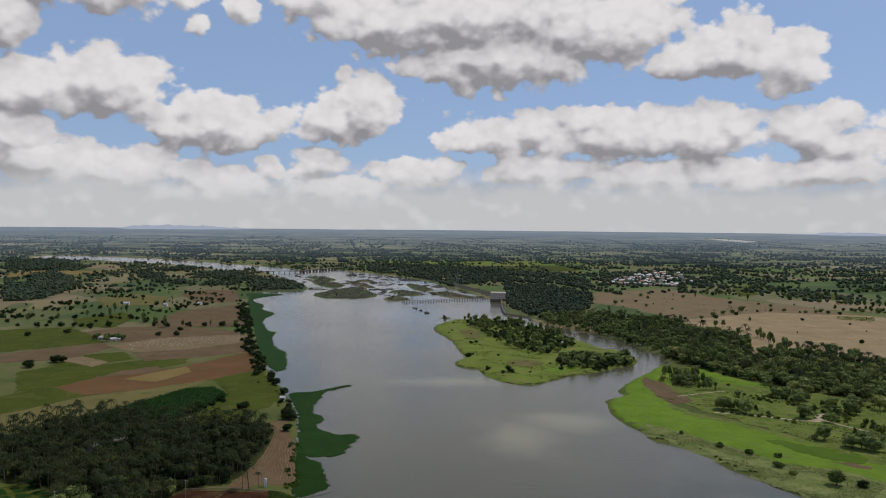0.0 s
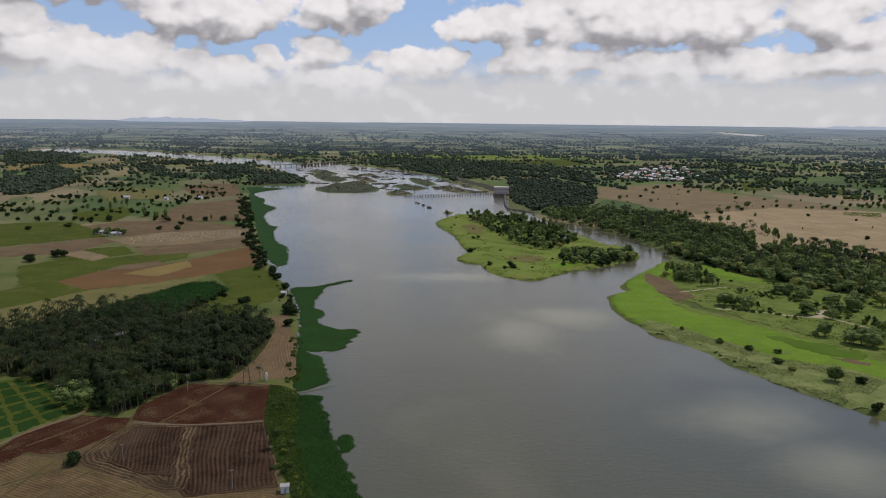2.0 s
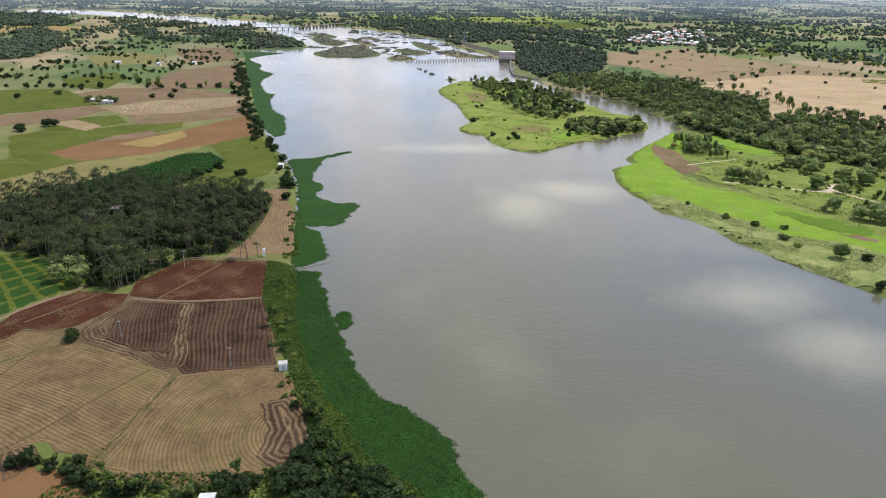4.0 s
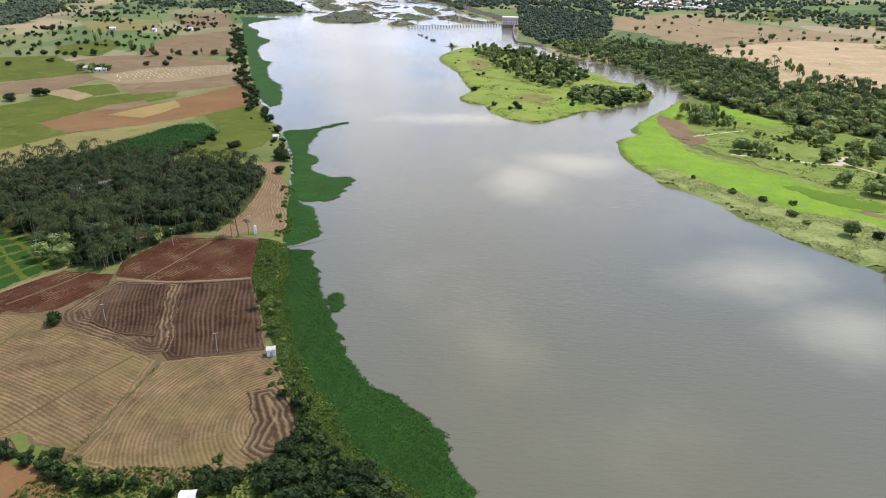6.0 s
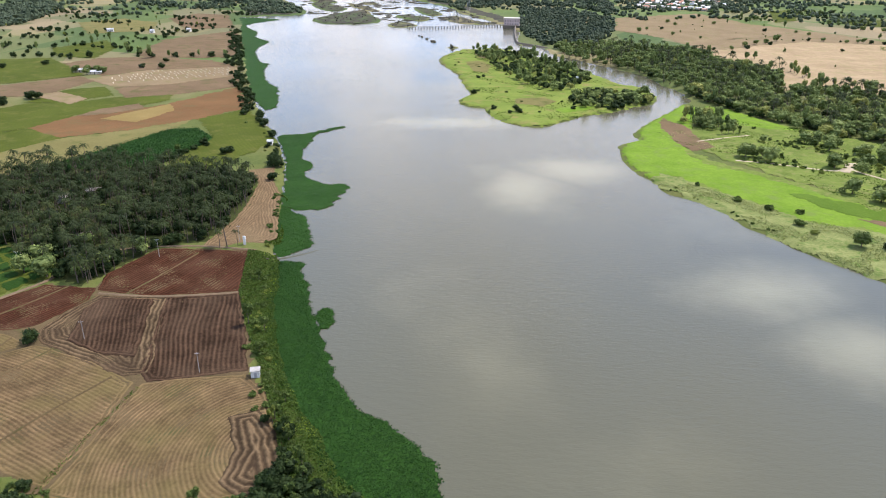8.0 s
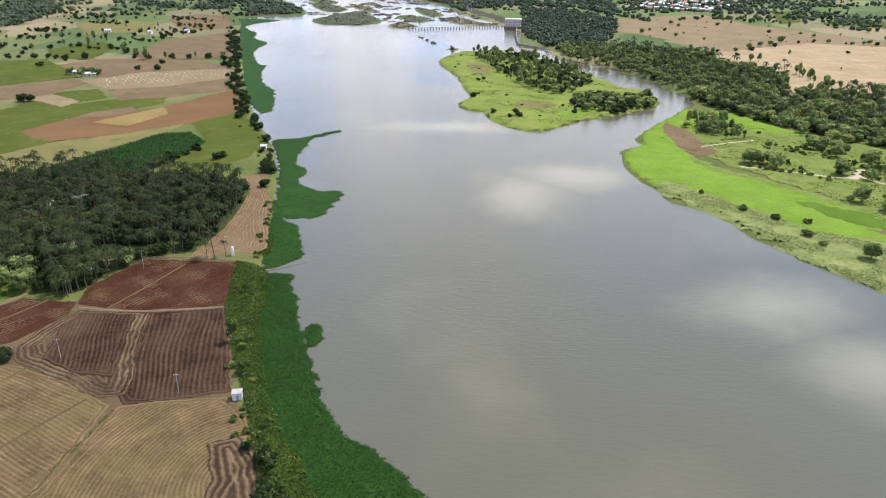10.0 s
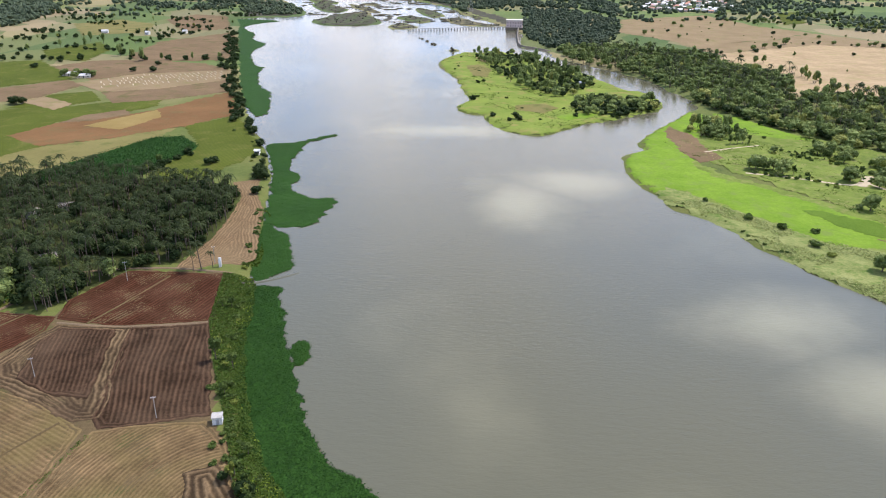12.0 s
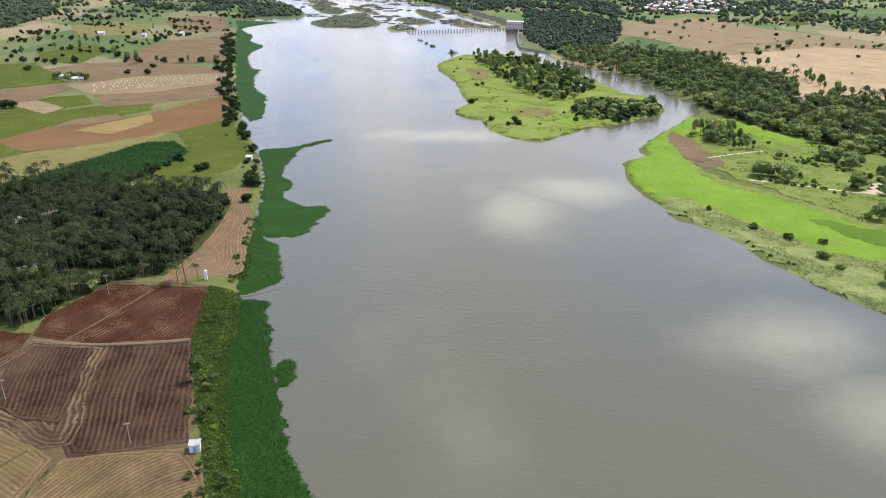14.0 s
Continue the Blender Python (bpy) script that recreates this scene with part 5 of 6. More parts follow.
def grow(single=300):
    """The nearest of each kind stand as things of their own, on shared meshes; the rest of the kind is one mass."""
    for kind, spots in PLANTS.items():
        models = SHRUBS if kind == "shrub" else MODELS[kind]
        spots.sort(key=lambda p: math.hypot(p[0], p[1]))
        for x, y, z, turn, scale, pick in spots[:single]:
            name, label, category, group, parts = models[pick]
            ob = new(name, parts if kind == "shrub" else None)
            ob.empty_display_size = 0.3
            ob.location, ob.rotation_euler, ob.scale = (x, y, z), (0, 0, turn), scale
            tagged(ob, label, category, group)
            if kind != "shrub":
                for nm, me in parts:
                    new(nm, me).parent = ob
        rest = spots[single:]
        if not rest:
            continue
        verts, tris, slots, mats, count = [], [], [], [], 0
        for x, y, z, turn, scale, pick in rest:
            name, label, category, group, parts = models[pick]
            for me in ([parts] if kind == "shrub" else [me for nm, me in parts]):
                v, f = mesh_arrays(me)
                c, s = math.cos(turn), math.sin(turn)
                w = v * scale
                verts.append(np.stack([w[:, 0] * c - w[:, 1] * s + x, w[:, 0] * s + w[:, 1] * c + y, w[:, 2] + z], 1))
                tris.append(f + count)
                count += len(v)
                if me.materials[0] not in mats:
                    mats.append(me.materials[0])
                slots.append(np.full(len(f), mats.index(me.materials[0]), np.int32))
        me = bpy.data.meshes.new("far_" + models[0][0] + "s")
        v, f = np.concatenate(verts), np.concatenate(tris)
        me.vertices.add(len(v))
        me.vertices.foreach_set("co", v.astype(np.float32).ravel())
        me.loops.add(len(f) * 3)
        me.loops.foreach_set("vertex_index", f.astype(np.int32).ravel())
        me.polygons.add(len(f))
        me.polygons.foreach_set("loop_start", np.arange(0, len(f) * 3, 3, dtype=np.int32))
        for m in mats:
            me.materials.append(m)
        me.polygons.foreach_set("material_index", np.concatenate(slots))
        me.update(calc_edges=True)
        tagged(new(me.name, me), "farther " + models[0][1], "trees", "", "stuff")


ARRAYS = {}


def mesh_arrays(me):
    if me.name not in ARRAYS:
        me.calc_loop_triangles()
        v, f = np.empty(len(me.vertices) * 3, np.float32), np.empty(len(me.loop_triangles) * 3, np.int32)
        me.vertices.foreach_get("co", v)
        me.loop_triangles.foreach_get("vertices", f)
        ARRAYS[me.name] = (v.reshape(-1, 3), f.reshape(-1, 3))
    return ARRAYS[me.name]


def scatter(pts, spacing, kinds, size=1.0, seed=0, limit=600, keep=None, shore=2.0):
    """Trees spread unevenly over a plan, about spacing metres apart."""
    rng = random.Random(seed)
    near = np.random.default_rng(seed)
    poly = np.array(pts, float)
    p = near.uniform(poly.min(0), poly.max(0), (limit * 30, 2))
    p = p[inside(p[:, 0], p[:, 1], poly)]
    if keep is not None:
        p = p[keep(p[:, 0], p[:, 1])]
    p = p[dry(p[:, 0], p[:, 1]) > shore]
    cells, count = {}, 0
    for x, y in p.tolist():
        gap = spacing * (0.75 + 0.5 * rng.random())
        i, j = int(x // spacing), int(y // spacing)
        around = [q for a in (-1, 0, 1) for b in (-1, 0, 1) for q in cells.get((i + a, j + b), ())]
        if any((x - a) ** 2 + (y - b) ** 2 < gap * gap for a, b in around):
            continue
        cells.setdefault((i, j), []).append((x, y))
        plant(rng.choice(kinds), x, y, size)
        count += 1
        if count >= limit:
            break


def hedge(pts, spacing, kinds, size=1.0, spread=3.0, seed=0):
    rng = random.Random(seed)
    line = smooth_line(pts, 8, closed=False)
    walked = 0.0
    for a, b in zip(line[:-1], line[1:]):
        walked += float(np.hypot(*(b - a)))
        while walked > spacing:
            walked -= spacing * rng.uniform(0.6, 1.5)
            x, y = a[0] + rng.gauss(0, spread), a[1] + rng.gauss(0, spread)
            if float(dry(np.array([x]), np.array([y]))[0]) > 0.5:
                plant(rng.choice(kinds), x, y, size)


for x, y in ((-138, 263), (-134, 258), (-141, 268)):
    plant("broad", x, y, 0.85)
# the palm grove: a glade or two stay open
GROVE = [(-261, 353.8), (-236.4, 371.9), (-227.7, 390), (-192.2, 410.7), (-154.7, 398.1), (-107.3, 388.7), (-96.4, 376.5), (-92.8, 341), (-95.4, 310.9), (-98.8, 294.1), (-116, 286.5), (-127, 263.2), (-130.2, 248.4), (-150.3, 268.2), (-192.9, 294.4), (-221.2, 292.3)]
def glade(x, y):
    return wob(x, y, 26, 21) > -0.62
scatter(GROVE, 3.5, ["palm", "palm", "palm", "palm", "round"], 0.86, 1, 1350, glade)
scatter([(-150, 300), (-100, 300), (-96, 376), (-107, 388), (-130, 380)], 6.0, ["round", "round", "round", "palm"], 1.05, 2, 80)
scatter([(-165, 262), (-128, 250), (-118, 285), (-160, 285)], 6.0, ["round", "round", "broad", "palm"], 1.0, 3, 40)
for x, y in [(-83.8, 289.2), (-87.8, 287.8), (-90.4, 285.9)]:
    plant("palm", x, y, 0.9)

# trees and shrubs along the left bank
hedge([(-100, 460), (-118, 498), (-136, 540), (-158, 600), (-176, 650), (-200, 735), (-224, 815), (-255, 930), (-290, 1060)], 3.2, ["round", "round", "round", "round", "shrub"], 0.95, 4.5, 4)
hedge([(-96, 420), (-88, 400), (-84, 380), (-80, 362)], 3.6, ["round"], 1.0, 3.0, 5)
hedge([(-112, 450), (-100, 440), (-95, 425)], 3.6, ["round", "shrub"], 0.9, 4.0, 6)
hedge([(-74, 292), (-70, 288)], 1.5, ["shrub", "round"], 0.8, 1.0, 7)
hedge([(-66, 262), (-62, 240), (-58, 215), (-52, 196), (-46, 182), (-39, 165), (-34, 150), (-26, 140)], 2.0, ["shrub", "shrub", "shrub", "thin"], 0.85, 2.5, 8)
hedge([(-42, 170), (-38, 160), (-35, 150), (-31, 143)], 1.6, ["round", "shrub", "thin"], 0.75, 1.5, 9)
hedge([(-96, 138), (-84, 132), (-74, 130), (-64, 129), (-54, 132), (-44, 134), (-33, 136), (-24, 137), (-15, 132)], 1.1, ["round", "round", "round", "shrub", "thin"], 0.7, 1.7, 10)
scatter([(-44, 138), (-38, 150), (-30, 148), (-18, 138), (-8, 124), (-22, 118), (-40, 126)], 3.2, ["round", "round", "round", "shrub"], 0.8, 34, 70)
hedge([(-112, 141), (-100, 143), (-92, 141)], 2.4, ["shrub", "round"], 0.7, 1.0, 11)
hedge([(-80, 358), (-76, 335), (-73, 312), (-70, 296)], 3.5, ["shrub"], 1.0, 1.6, 12)
for x, y, s in ((-128.3, 208.5, 0.85), (-101, 139, 0.8), (-90, 134, 0.8), (-150, 262, 0.7)):
    plant("round", x, y, s)
for x, y in ((-332, 557), (-336, 560), (-322, 579), (-326, 582), (-318, 581)):
    plant("round", x, y, 1.5)
for x, y in [(-426.3, 723.6), (-396.9, 746.7), (-294.3, 732.1), (-275.6, 733.3), (-455, 823), (-374.1, 794.5), (-283.6, 769.2), (-394.6, 793.1), (-332.2, 706.1), (-320.2, 697.2)]:
    plant("round", x, y, 1.25)
hedge([(-150, 447), (-148, 440), (-158, 408)], 9.0, ["round", "thin"], 0.95, 2.0, 13)
for x, y in ((-147, 449), (-144, 446), (-160, 412), (-156, 414), (-128, 428), (-126, 432)):
    plant("round", x, y, 0.85)

# field hedges and lone trees over the left plain
hedge([(-224, 812), (-262, 802), (-300, 800), (-330, 808), (-352, 850)], 9.0, ["round", "round", "tall"], 1.1, 4.0, 14)
hedge([(-300, 1080), (-330, 1055), (-352, 1040), (-372, 1010), (-350, 960)], 12.0, ["round", "round"], 1.0, 5.0, 15)
hedge([(-480, 790), (-430, 800), (-400, 795), (-360, 795)], 13.0, ["round", "round"], 1.15, 5.0, 16)
hedge([(-640, 900), (-540, 880), (-470, 850), (-430, 880), (-410, 940)], 12.0, ["round", "round", "tall"], 1.15, 7.0, 17)
scatter([(-700, 1300), (-300, 1300), (-300, 1100), (-345, 880), (-420, 820), (-640, 820)], 9.0, ["round", "round", "round", "thin"], 0.92, 18, 420, lambda x, y: wob(x, y * 1.6, 42, 73) > 0.52)
scatter([(-700, 1300), (-300, 1300), (-300, 1100), (-345, 880), (-420, 820), (-640, 820)], 38.0, ["round", "thin"], 0.9, 35, 70)
scatter([(-760, 820), (-480, 770), (-400, 630), (-700, 600)], 42.0, ["broad", "tall"], 1.0, 19, 22)

# island
scatter([(34, 868), (60, 890), (90, 868), (130, 778), (142, 735), (138, 690), (112, 640), (90, 628), (66, 690), (56, 740), (42, 830)], 5.8, ["round", "round", "broad", "tall"], 0.95, 20, 250, lambda x, y: wob(x, y, 24, 75) > -0.45)
scatter([(104, 572), (108, 612), (134, 636), (158, 622), (176, 616), (168, 578), (150, 570), (130, 560)], 5.6, ["round", "round", "broad"], 0.95, 21, 110)
for x, y, s in ((41, 559, 0.95), (52, 545, 1.0), (57, 551, 1.1), (60, 547, 0.8), (102, 561, 0.9), (28, 618, 0.8), (35, 694, 0.7), (40, 700, 0.8)):
    plant("round", x, y, s)
scatter(ISLAND[::4], 26.0, ["shrub"], 0.9, 22, 26)

# right bank: orchards, palms and the strip of trees along the channel
ORCHARD = [(209.2, 630.5), (220.3, 581.1), (235.8, 536.6), (259.3, 505.7), (267.9, 493.2), (300.9, 452.8), (319.2, 438.4), (423.4, 596.4), (383.4, 589.3), (368.7, 642.1), (335.4, 661.1), (289.1, 629.2), (343.1, 747.5), (302, 793.6), (297, 879), (236, 917), (204, 938), (132, 909), (141.6, 831.7), (181.1, 756.2), (202.1, 668.9)]
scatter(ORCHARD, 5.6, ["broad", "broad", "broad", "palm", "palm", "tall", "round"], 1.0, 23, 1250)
scatter([(172, 518), (188, 545), (206, 528), (205, 502), (186, 497)], 5.0, ["broad", "tall", "broad"], 0.95, 24, 30)
hedge([(186, 486), (196, 489), (206, 492)], 2.6, ["thin", "tall"], 0.75, 0.8, 25)
hedge([(210, 632), (222, 585), (238, 540), (262, 508), (302, 455), (330, 430)], 4.2, ["round", "broad", "broad"], 1.2, 3.5, 26)
hedge([(346, 700), (352, 735), (350, 760)], 6.0, ["tall"], 1.1, 3.0, 27)
hedge([(336, 668), (370, 648), (384, 596), (420, 600)], 7.0, ["tall", "broad", "palm"], 1.15, 4.0, 28)
for x, y, s in ((183.5, 298.5, 0.8), (191.7, 290, 0.9), (179, 258, 1.0), (183, 262, 0.9), (187, 257, 1.1), (216, 300, 1.1), (222, 312, 1.2), (228, 318, 1.0)):
    plant("round", x, y, s)
for x, y, s in ((236, 466, 1.2), (240, 463, 1.2), (248, 457, 1.35), (252, 455, 1.1), (258, 440, 1.2), (262, 441, 1.1), (214, 364, 1.1), (210, 366, 0.9), (222, 351, 1.3), (226, 348, 1.3), (230, 345, 1.2), (181, 293, 1.0)):
    plant("broad", x, y, s)
for x, y in [(183.5, 298.5), (191.7, 289.9), (168.3, 307.4), (166.3, 317.9), (173.6, 333.8), (160.5, 338.9), (150.1, 351.2), (137.5, 375), (188.9, 419.8), (179.1, 258.4), (210.5, 409.9), (208.6, 465.1), (218.3, 504)]:
    plant("shrub", x, y, 1.5)
scatter([(180, 425), (206, 466), (240, 490), (272, 486), (312, 440), (300, 380), (262, 360), (236, 352), (214, 402)], 4.6, ["shrub", "shrub", "shrub", "shrub", "shrub", "thin", "broad"], 1.1, 29, 200, lambda x, y: wob(x, y, 17, 71) > 0.12)
scatter([(232, 340), (262, 356), (300, 372), (330, 360), (300, 300), (250, 300)], 6.0, ["broad", "shrub", "shrub", "shrub"], 1.05, 30, 75, lambda x, y: wob(x, y, 21, 72) > -0.1)
hedge([(150, 306), (143, 322), (139, 340), (131, 356), (120, 366), (117, 386)], 4.0, ["shrub"], 0.6, 3.5, 31)
for x, y in [(333, 818), (346, 828), (360.4, 701.5), (453, 1210), (520, 1154)]:
    plant("tall", x, y, 0.9)
scatter([(300, 1010), (460, 1040), (540, 1120), (600, 950), (700, 1000), (1000, 1300), (760, 1500), (560, 1400), (300, 1280)], 10.0, ["broad", "round", "tall"], 0.95, 32, 520, lambda x, y: (wob(x, y * 1.7, 52, 74) > 0.5) & ~(inside(x, y, np.array([(319, 891), (381, 929), (474, 986), (600, 948), (634, 916), (420, 591.2), (383.4, 589.3), (368.7, 642.1), (340, 670.7), (286.4, 629.1), (348.3, 759.5), (303.6, 798)])) | inside(x, y, np.array([(288, 1282), (461, 1383), (489, 1205), (537, 1122), (457, 1038), (357, 989), (295, 1023), (245, 1093)]))))
hedge([(320, 895), (380, 932), (470, 990), (600, 952)], 16.0, ["broad", "round"], 1.1, 5.0, 33)

scatter([(262, 1070), (300, 1016), (357, 989), (474, 986), (600, 948), (560, 1060), (535, 1118), (489, 1205), (461, 1370), (300, 1270)], 30.0, ["round", "broad", "thin", "shrub"], 0.85, 36, 34)
scatter([(319, 891), (381, 929), (474, 986), (600, 948), (420, 600), (372, 650), (348, 760)], 55.0, ["round", "thin"], 0.8, 37, 10)


# ---- far woods, as masses of crowns ----
def depth_lakes(x, y):
    return np.max([depth_in(x, y, p) for p in LAKES + [FAR_REACH]], axis=0)


def far_wood(name, pts, count, size, label, seed, mat="leaf_hazed", gaps=-9.0, puffs=3):
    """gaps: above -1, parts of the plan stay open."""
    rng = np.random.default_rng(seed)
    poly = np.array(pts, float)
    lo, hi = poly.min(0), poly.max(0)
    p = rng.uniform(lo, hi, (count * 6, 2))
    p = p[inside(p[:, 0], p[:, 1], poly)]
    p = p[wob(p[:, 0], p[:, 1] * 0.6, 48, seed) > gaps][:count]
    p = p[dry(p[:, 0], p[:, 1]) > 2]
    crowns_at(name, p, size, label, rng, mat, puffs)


def crowns_at(name, p, size, label, rng, mat="leaf_hazed", puffs=1):
    """A mass of uneven crowns, each of one or several puffs of leaves."""
    size = size * rng.uniform(0.6, 1.35, len(p)) * (1 - bowl(np.hypot(p[:, 0], p[:, 1])) / 119.0)
    z = ground_z(p[:, 0], p[:, 1])
    tall = rng.uniform(0.75, 1.5, len(p))
    at = np.stack([p[:, 0], p[:, 1], z + size * tall * 0.62], 1)
    if puffs > 1:
        at = np.repeat(at, puffs, 0)
        size, tall = np.repeat(size, puffs), np.repeat(tall, puffs)
        at = at + rng.normal(0, 0.42, at.shape) * size[:, None] * (1, 1, 0.6)
        size = size * rng.uniform(0.5, 0.8, len(size))
    n = len(at)
    k = 1 + 0.24 * rng.normal(0, 1, (n, len(ICO1_V)))
    v = ICO1_V[None] * k[..., None] * np.stack([size, size, size * tall * 0.85], 1)[:, None] + at[:, None]
    f = ICO1_F[None] + (np.arange(n) * len(ICO1_V))[:, None, None]
    tagged(link_mesh(name, v.reshape(-1, 3), f.reshape(-1, 3), M[mat]), label, "wood", "", "stuff")


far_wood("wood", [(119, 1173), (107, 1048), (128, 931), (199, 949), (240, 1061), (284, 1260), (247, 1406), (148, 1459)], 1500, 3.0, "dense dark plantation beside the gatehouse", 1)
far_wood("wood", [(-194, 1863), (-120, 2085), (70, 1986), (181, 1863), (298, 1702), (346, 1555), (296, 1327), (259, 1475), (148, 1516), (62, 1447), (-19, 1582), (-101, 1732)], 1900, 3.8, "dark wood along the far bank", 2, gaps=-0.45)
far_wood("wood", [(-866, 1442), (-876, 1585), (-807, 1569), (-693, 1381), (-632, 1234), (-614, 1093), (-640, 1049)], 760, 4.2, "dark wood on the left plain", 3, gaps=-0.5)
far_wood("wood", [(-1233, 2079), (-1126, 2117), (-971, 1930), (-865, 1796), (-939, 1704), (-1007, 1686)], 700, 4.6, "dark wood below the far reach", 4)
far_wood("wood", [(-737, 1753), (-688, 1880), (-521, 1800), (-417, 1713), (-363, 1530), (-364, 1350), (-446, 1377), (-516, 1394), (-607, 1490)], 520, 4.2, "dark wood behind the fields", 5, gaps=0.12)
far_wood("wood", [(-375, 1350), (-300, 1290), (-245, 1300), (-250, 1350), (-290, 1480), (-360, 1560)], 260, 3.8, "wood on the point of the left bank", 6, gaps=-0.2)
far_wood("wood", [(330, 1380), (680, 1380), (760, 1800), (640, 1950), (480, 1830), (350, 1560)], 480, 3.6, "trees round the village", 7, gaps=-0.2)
rng = np.random.default_rng(12)
spots = []
for i in range(760):                  # hedgerows and copses over the far plain
    a, r = rng.uniform(-0.72, 0.72), 1350 * (4200 / 1350) ** rng.uniform(0, 1) ** 0.8
    x, y = r * math.sin(a), r * math.cos(a)
    ln, turn = rng.uniform(60, 300) * (r / 1500) ** 0.7, rng.choice([0.15, 1.7]) + rng.normal(0, 0.15)
    n = int(ln / 8)
    u = rng.uniform(-0.5, 0.5, n) * ln
    w = rng.normal(0, rng.choice([4.0, 22.0]), n)
    spots.append(np.stack([x + u * math.cos(turn) - w * math.sin(turn), y + u * math.sin(turn) + w * math.cos(turn)], 1))
spots = np.concatenate(spots)
spots = spots[~inside(spots[:, 0], spots[:, 1], BASIN) & (dry(spots[:, 0], spots[:, 1]) > 4) & (np.hypot(*spots.T) < 4000) & (np.hypot(*spots.T) > 1250)]
near = np.hypot(*spots.T) < 2150
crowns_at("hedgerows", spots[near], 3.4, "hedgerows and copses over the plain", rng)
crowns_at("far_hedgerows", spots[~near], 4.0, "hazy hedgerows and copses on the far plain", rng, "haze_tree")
for p, n, s in zip(ISLETS, (60, 20, 40, 16, 16, 14, 24, 16, 4, 6, 10), range(11)):
    far_wood("islet_scrub", p, n, 1.1, "low dark scrub and rock on a river islet", 40 + s, "rock", puffs=1)


SHALLOWS = [(-300, 1300), (-235, 1240), (-60, 1130), (90, 1185), (70, 1270), (-40, 1590), (-180, 1790), (-330, 1740), (-300, 1500)]
rng = np.random.default_rng(21)
p = rng.uniform(np.min(SHALLOWS, 0), np.max(SHALLOWS, 0), (900, 2))
p = p[inside(p[:, 0], p[:, 1], np.array(SHALLOWS, float)) & (wob(p[:, 0], p[:, 1], 55, 43) > 0.05)]
n = len(p)
s = rng.uniform(1.5, 6.0, n)
v = ICO1_V[None] * (1 + 0.3 * rng.normal(0, 1, (n, len(ICO1_V))))[..., None] * np.stack([s * 1.5, s * 1.2, s * 0.22], 1)[:, None] + np.stack([p[:, 0], p[:, 1], bowl(np.hypot(p[:, 0], p[:, 1]))], 1)[:, None]
tagged(link_mesh("river_rocks", v.reshape(-1, 3), (ICO1_F[None] + (np.arange(n) * len(ICO1_V))[:, None, None]).reshape(-1, 3), M["rock"]), "dark rocks and shoals in the shallow river", "rocks", "", "stuff")


# ---- low growth ----
def growth(name, pts, count, small, large, mat, label, seed, lift=0.2, flat=0.1, keep=None):
    rng = np.random.default_rng(seed)
    poly = np.array(pts, float)
    lo, hi = poly.min(0), poly.max(0)
    p = rng.uniform(lo, hi, (count * 5, 2))
    p = p[inside(p[:, 0], p[:, 1], poly)]
    if keep is not None:
        p = p[keep(p[:, 0], p[:, 1])]
    p = p[:count]
    p = p[dry(p[:, 0], p[:, 1]) > -2.5]
    z = np.maximum(ground_z(p[:, 0], p[:, 1]), 0) + lift * rng.uniform(0.3, 1.3, len(p))
    tagged(leaf_cloud(name, np.stack([p[:, 0], p[:, 1], z], 1), rng, small, large, mat, flat), label, "undergrowth", "", "stuff")


BANK = [(-78, 284), (-64, 280), (-56, 240), (-47, 202), (-36, 174), (-19, 150), (-3, 128), (-40, 128), (-36, 150), (-46, 178), (-53, 196), (-62, 218), (-72, 246)]
growth("bank_growth", BANK, 34000, 0.18, 0.42, M["bank"], "rank green undergrowth on the bank", 1, 0.5, 0.35)
growth("bank_growth", BANK, 6000, 0.15, 0.36, M["fresh"], "patches of bright yellow-green weeds on the bank", 9, 0.7, 0.4, lambda x, y: wob(x, y, 7, 61) > 0.5)
growth("bank_growth", [(-81, 357), (-72, 350), (-70, 300), (-72, 292), (-66, 292), (-72, 340), (-78, 356)], 1500, 0.3, 0.6, M["bank"], "green undergrowth beside the strip field", 2, 0.4)
growth("bank_growth", [(-95, 138), (-30, 138), (-10, 126), (-20, 100), (-110, 100)], 6000, 0.3, 0.7, M["bank"], "rough green growth below the fields", 3, 0.4)
ploughed_field("cane_field", [(-222.7, 395.8), (-203.2, 436.9), (-181.5, 486.4), (-164.3, 490.4), (-145.7, 466.1), (-147.8, 445.9), (-154.4, 432.2), (-157.9, 407.2), (-185.5, 394.8)], M["cane_bed"], "dark green cane field in rows", 2.0, 70, 0.9, 0.6)
growth("ditch_grass", [(-85.5, 184), (-83.8, 184), (-88.6, 160), (-91, 139), (-93, 140), (-90.5, 158)], 700, 0.12, 0.3, M["bank"], "narrow line of green weeds between fields", 10, 0.15)
growth("cane_crop", [(-222.7, 395.8), (-203.2, 436.9), (-181.5, 486.4), (-164.3, 490.4), (-145.7, 466.1), (-147.8, 445.9), (-154.4, 432.2), (-157.9, 407.2), (-185.5, 394.8)], 7000, 0.25, 0.5, M["cane"], "tall dark green cane field in even rows", 4, 1.2)
growth("reeds", [(172, 262), (150, 306), (140, 338), (130, 358), (118, 378), (120, 396), (140, 372), (158, 346), (176, 324), (198, 306), (204, 292)], 9000, 0.2, 0.5, M["reed"], "pale feathery reeds along the shore", 5, 0.5, 0.3, lambda x, y: wob(x, y, 12, 87) > -0.1)
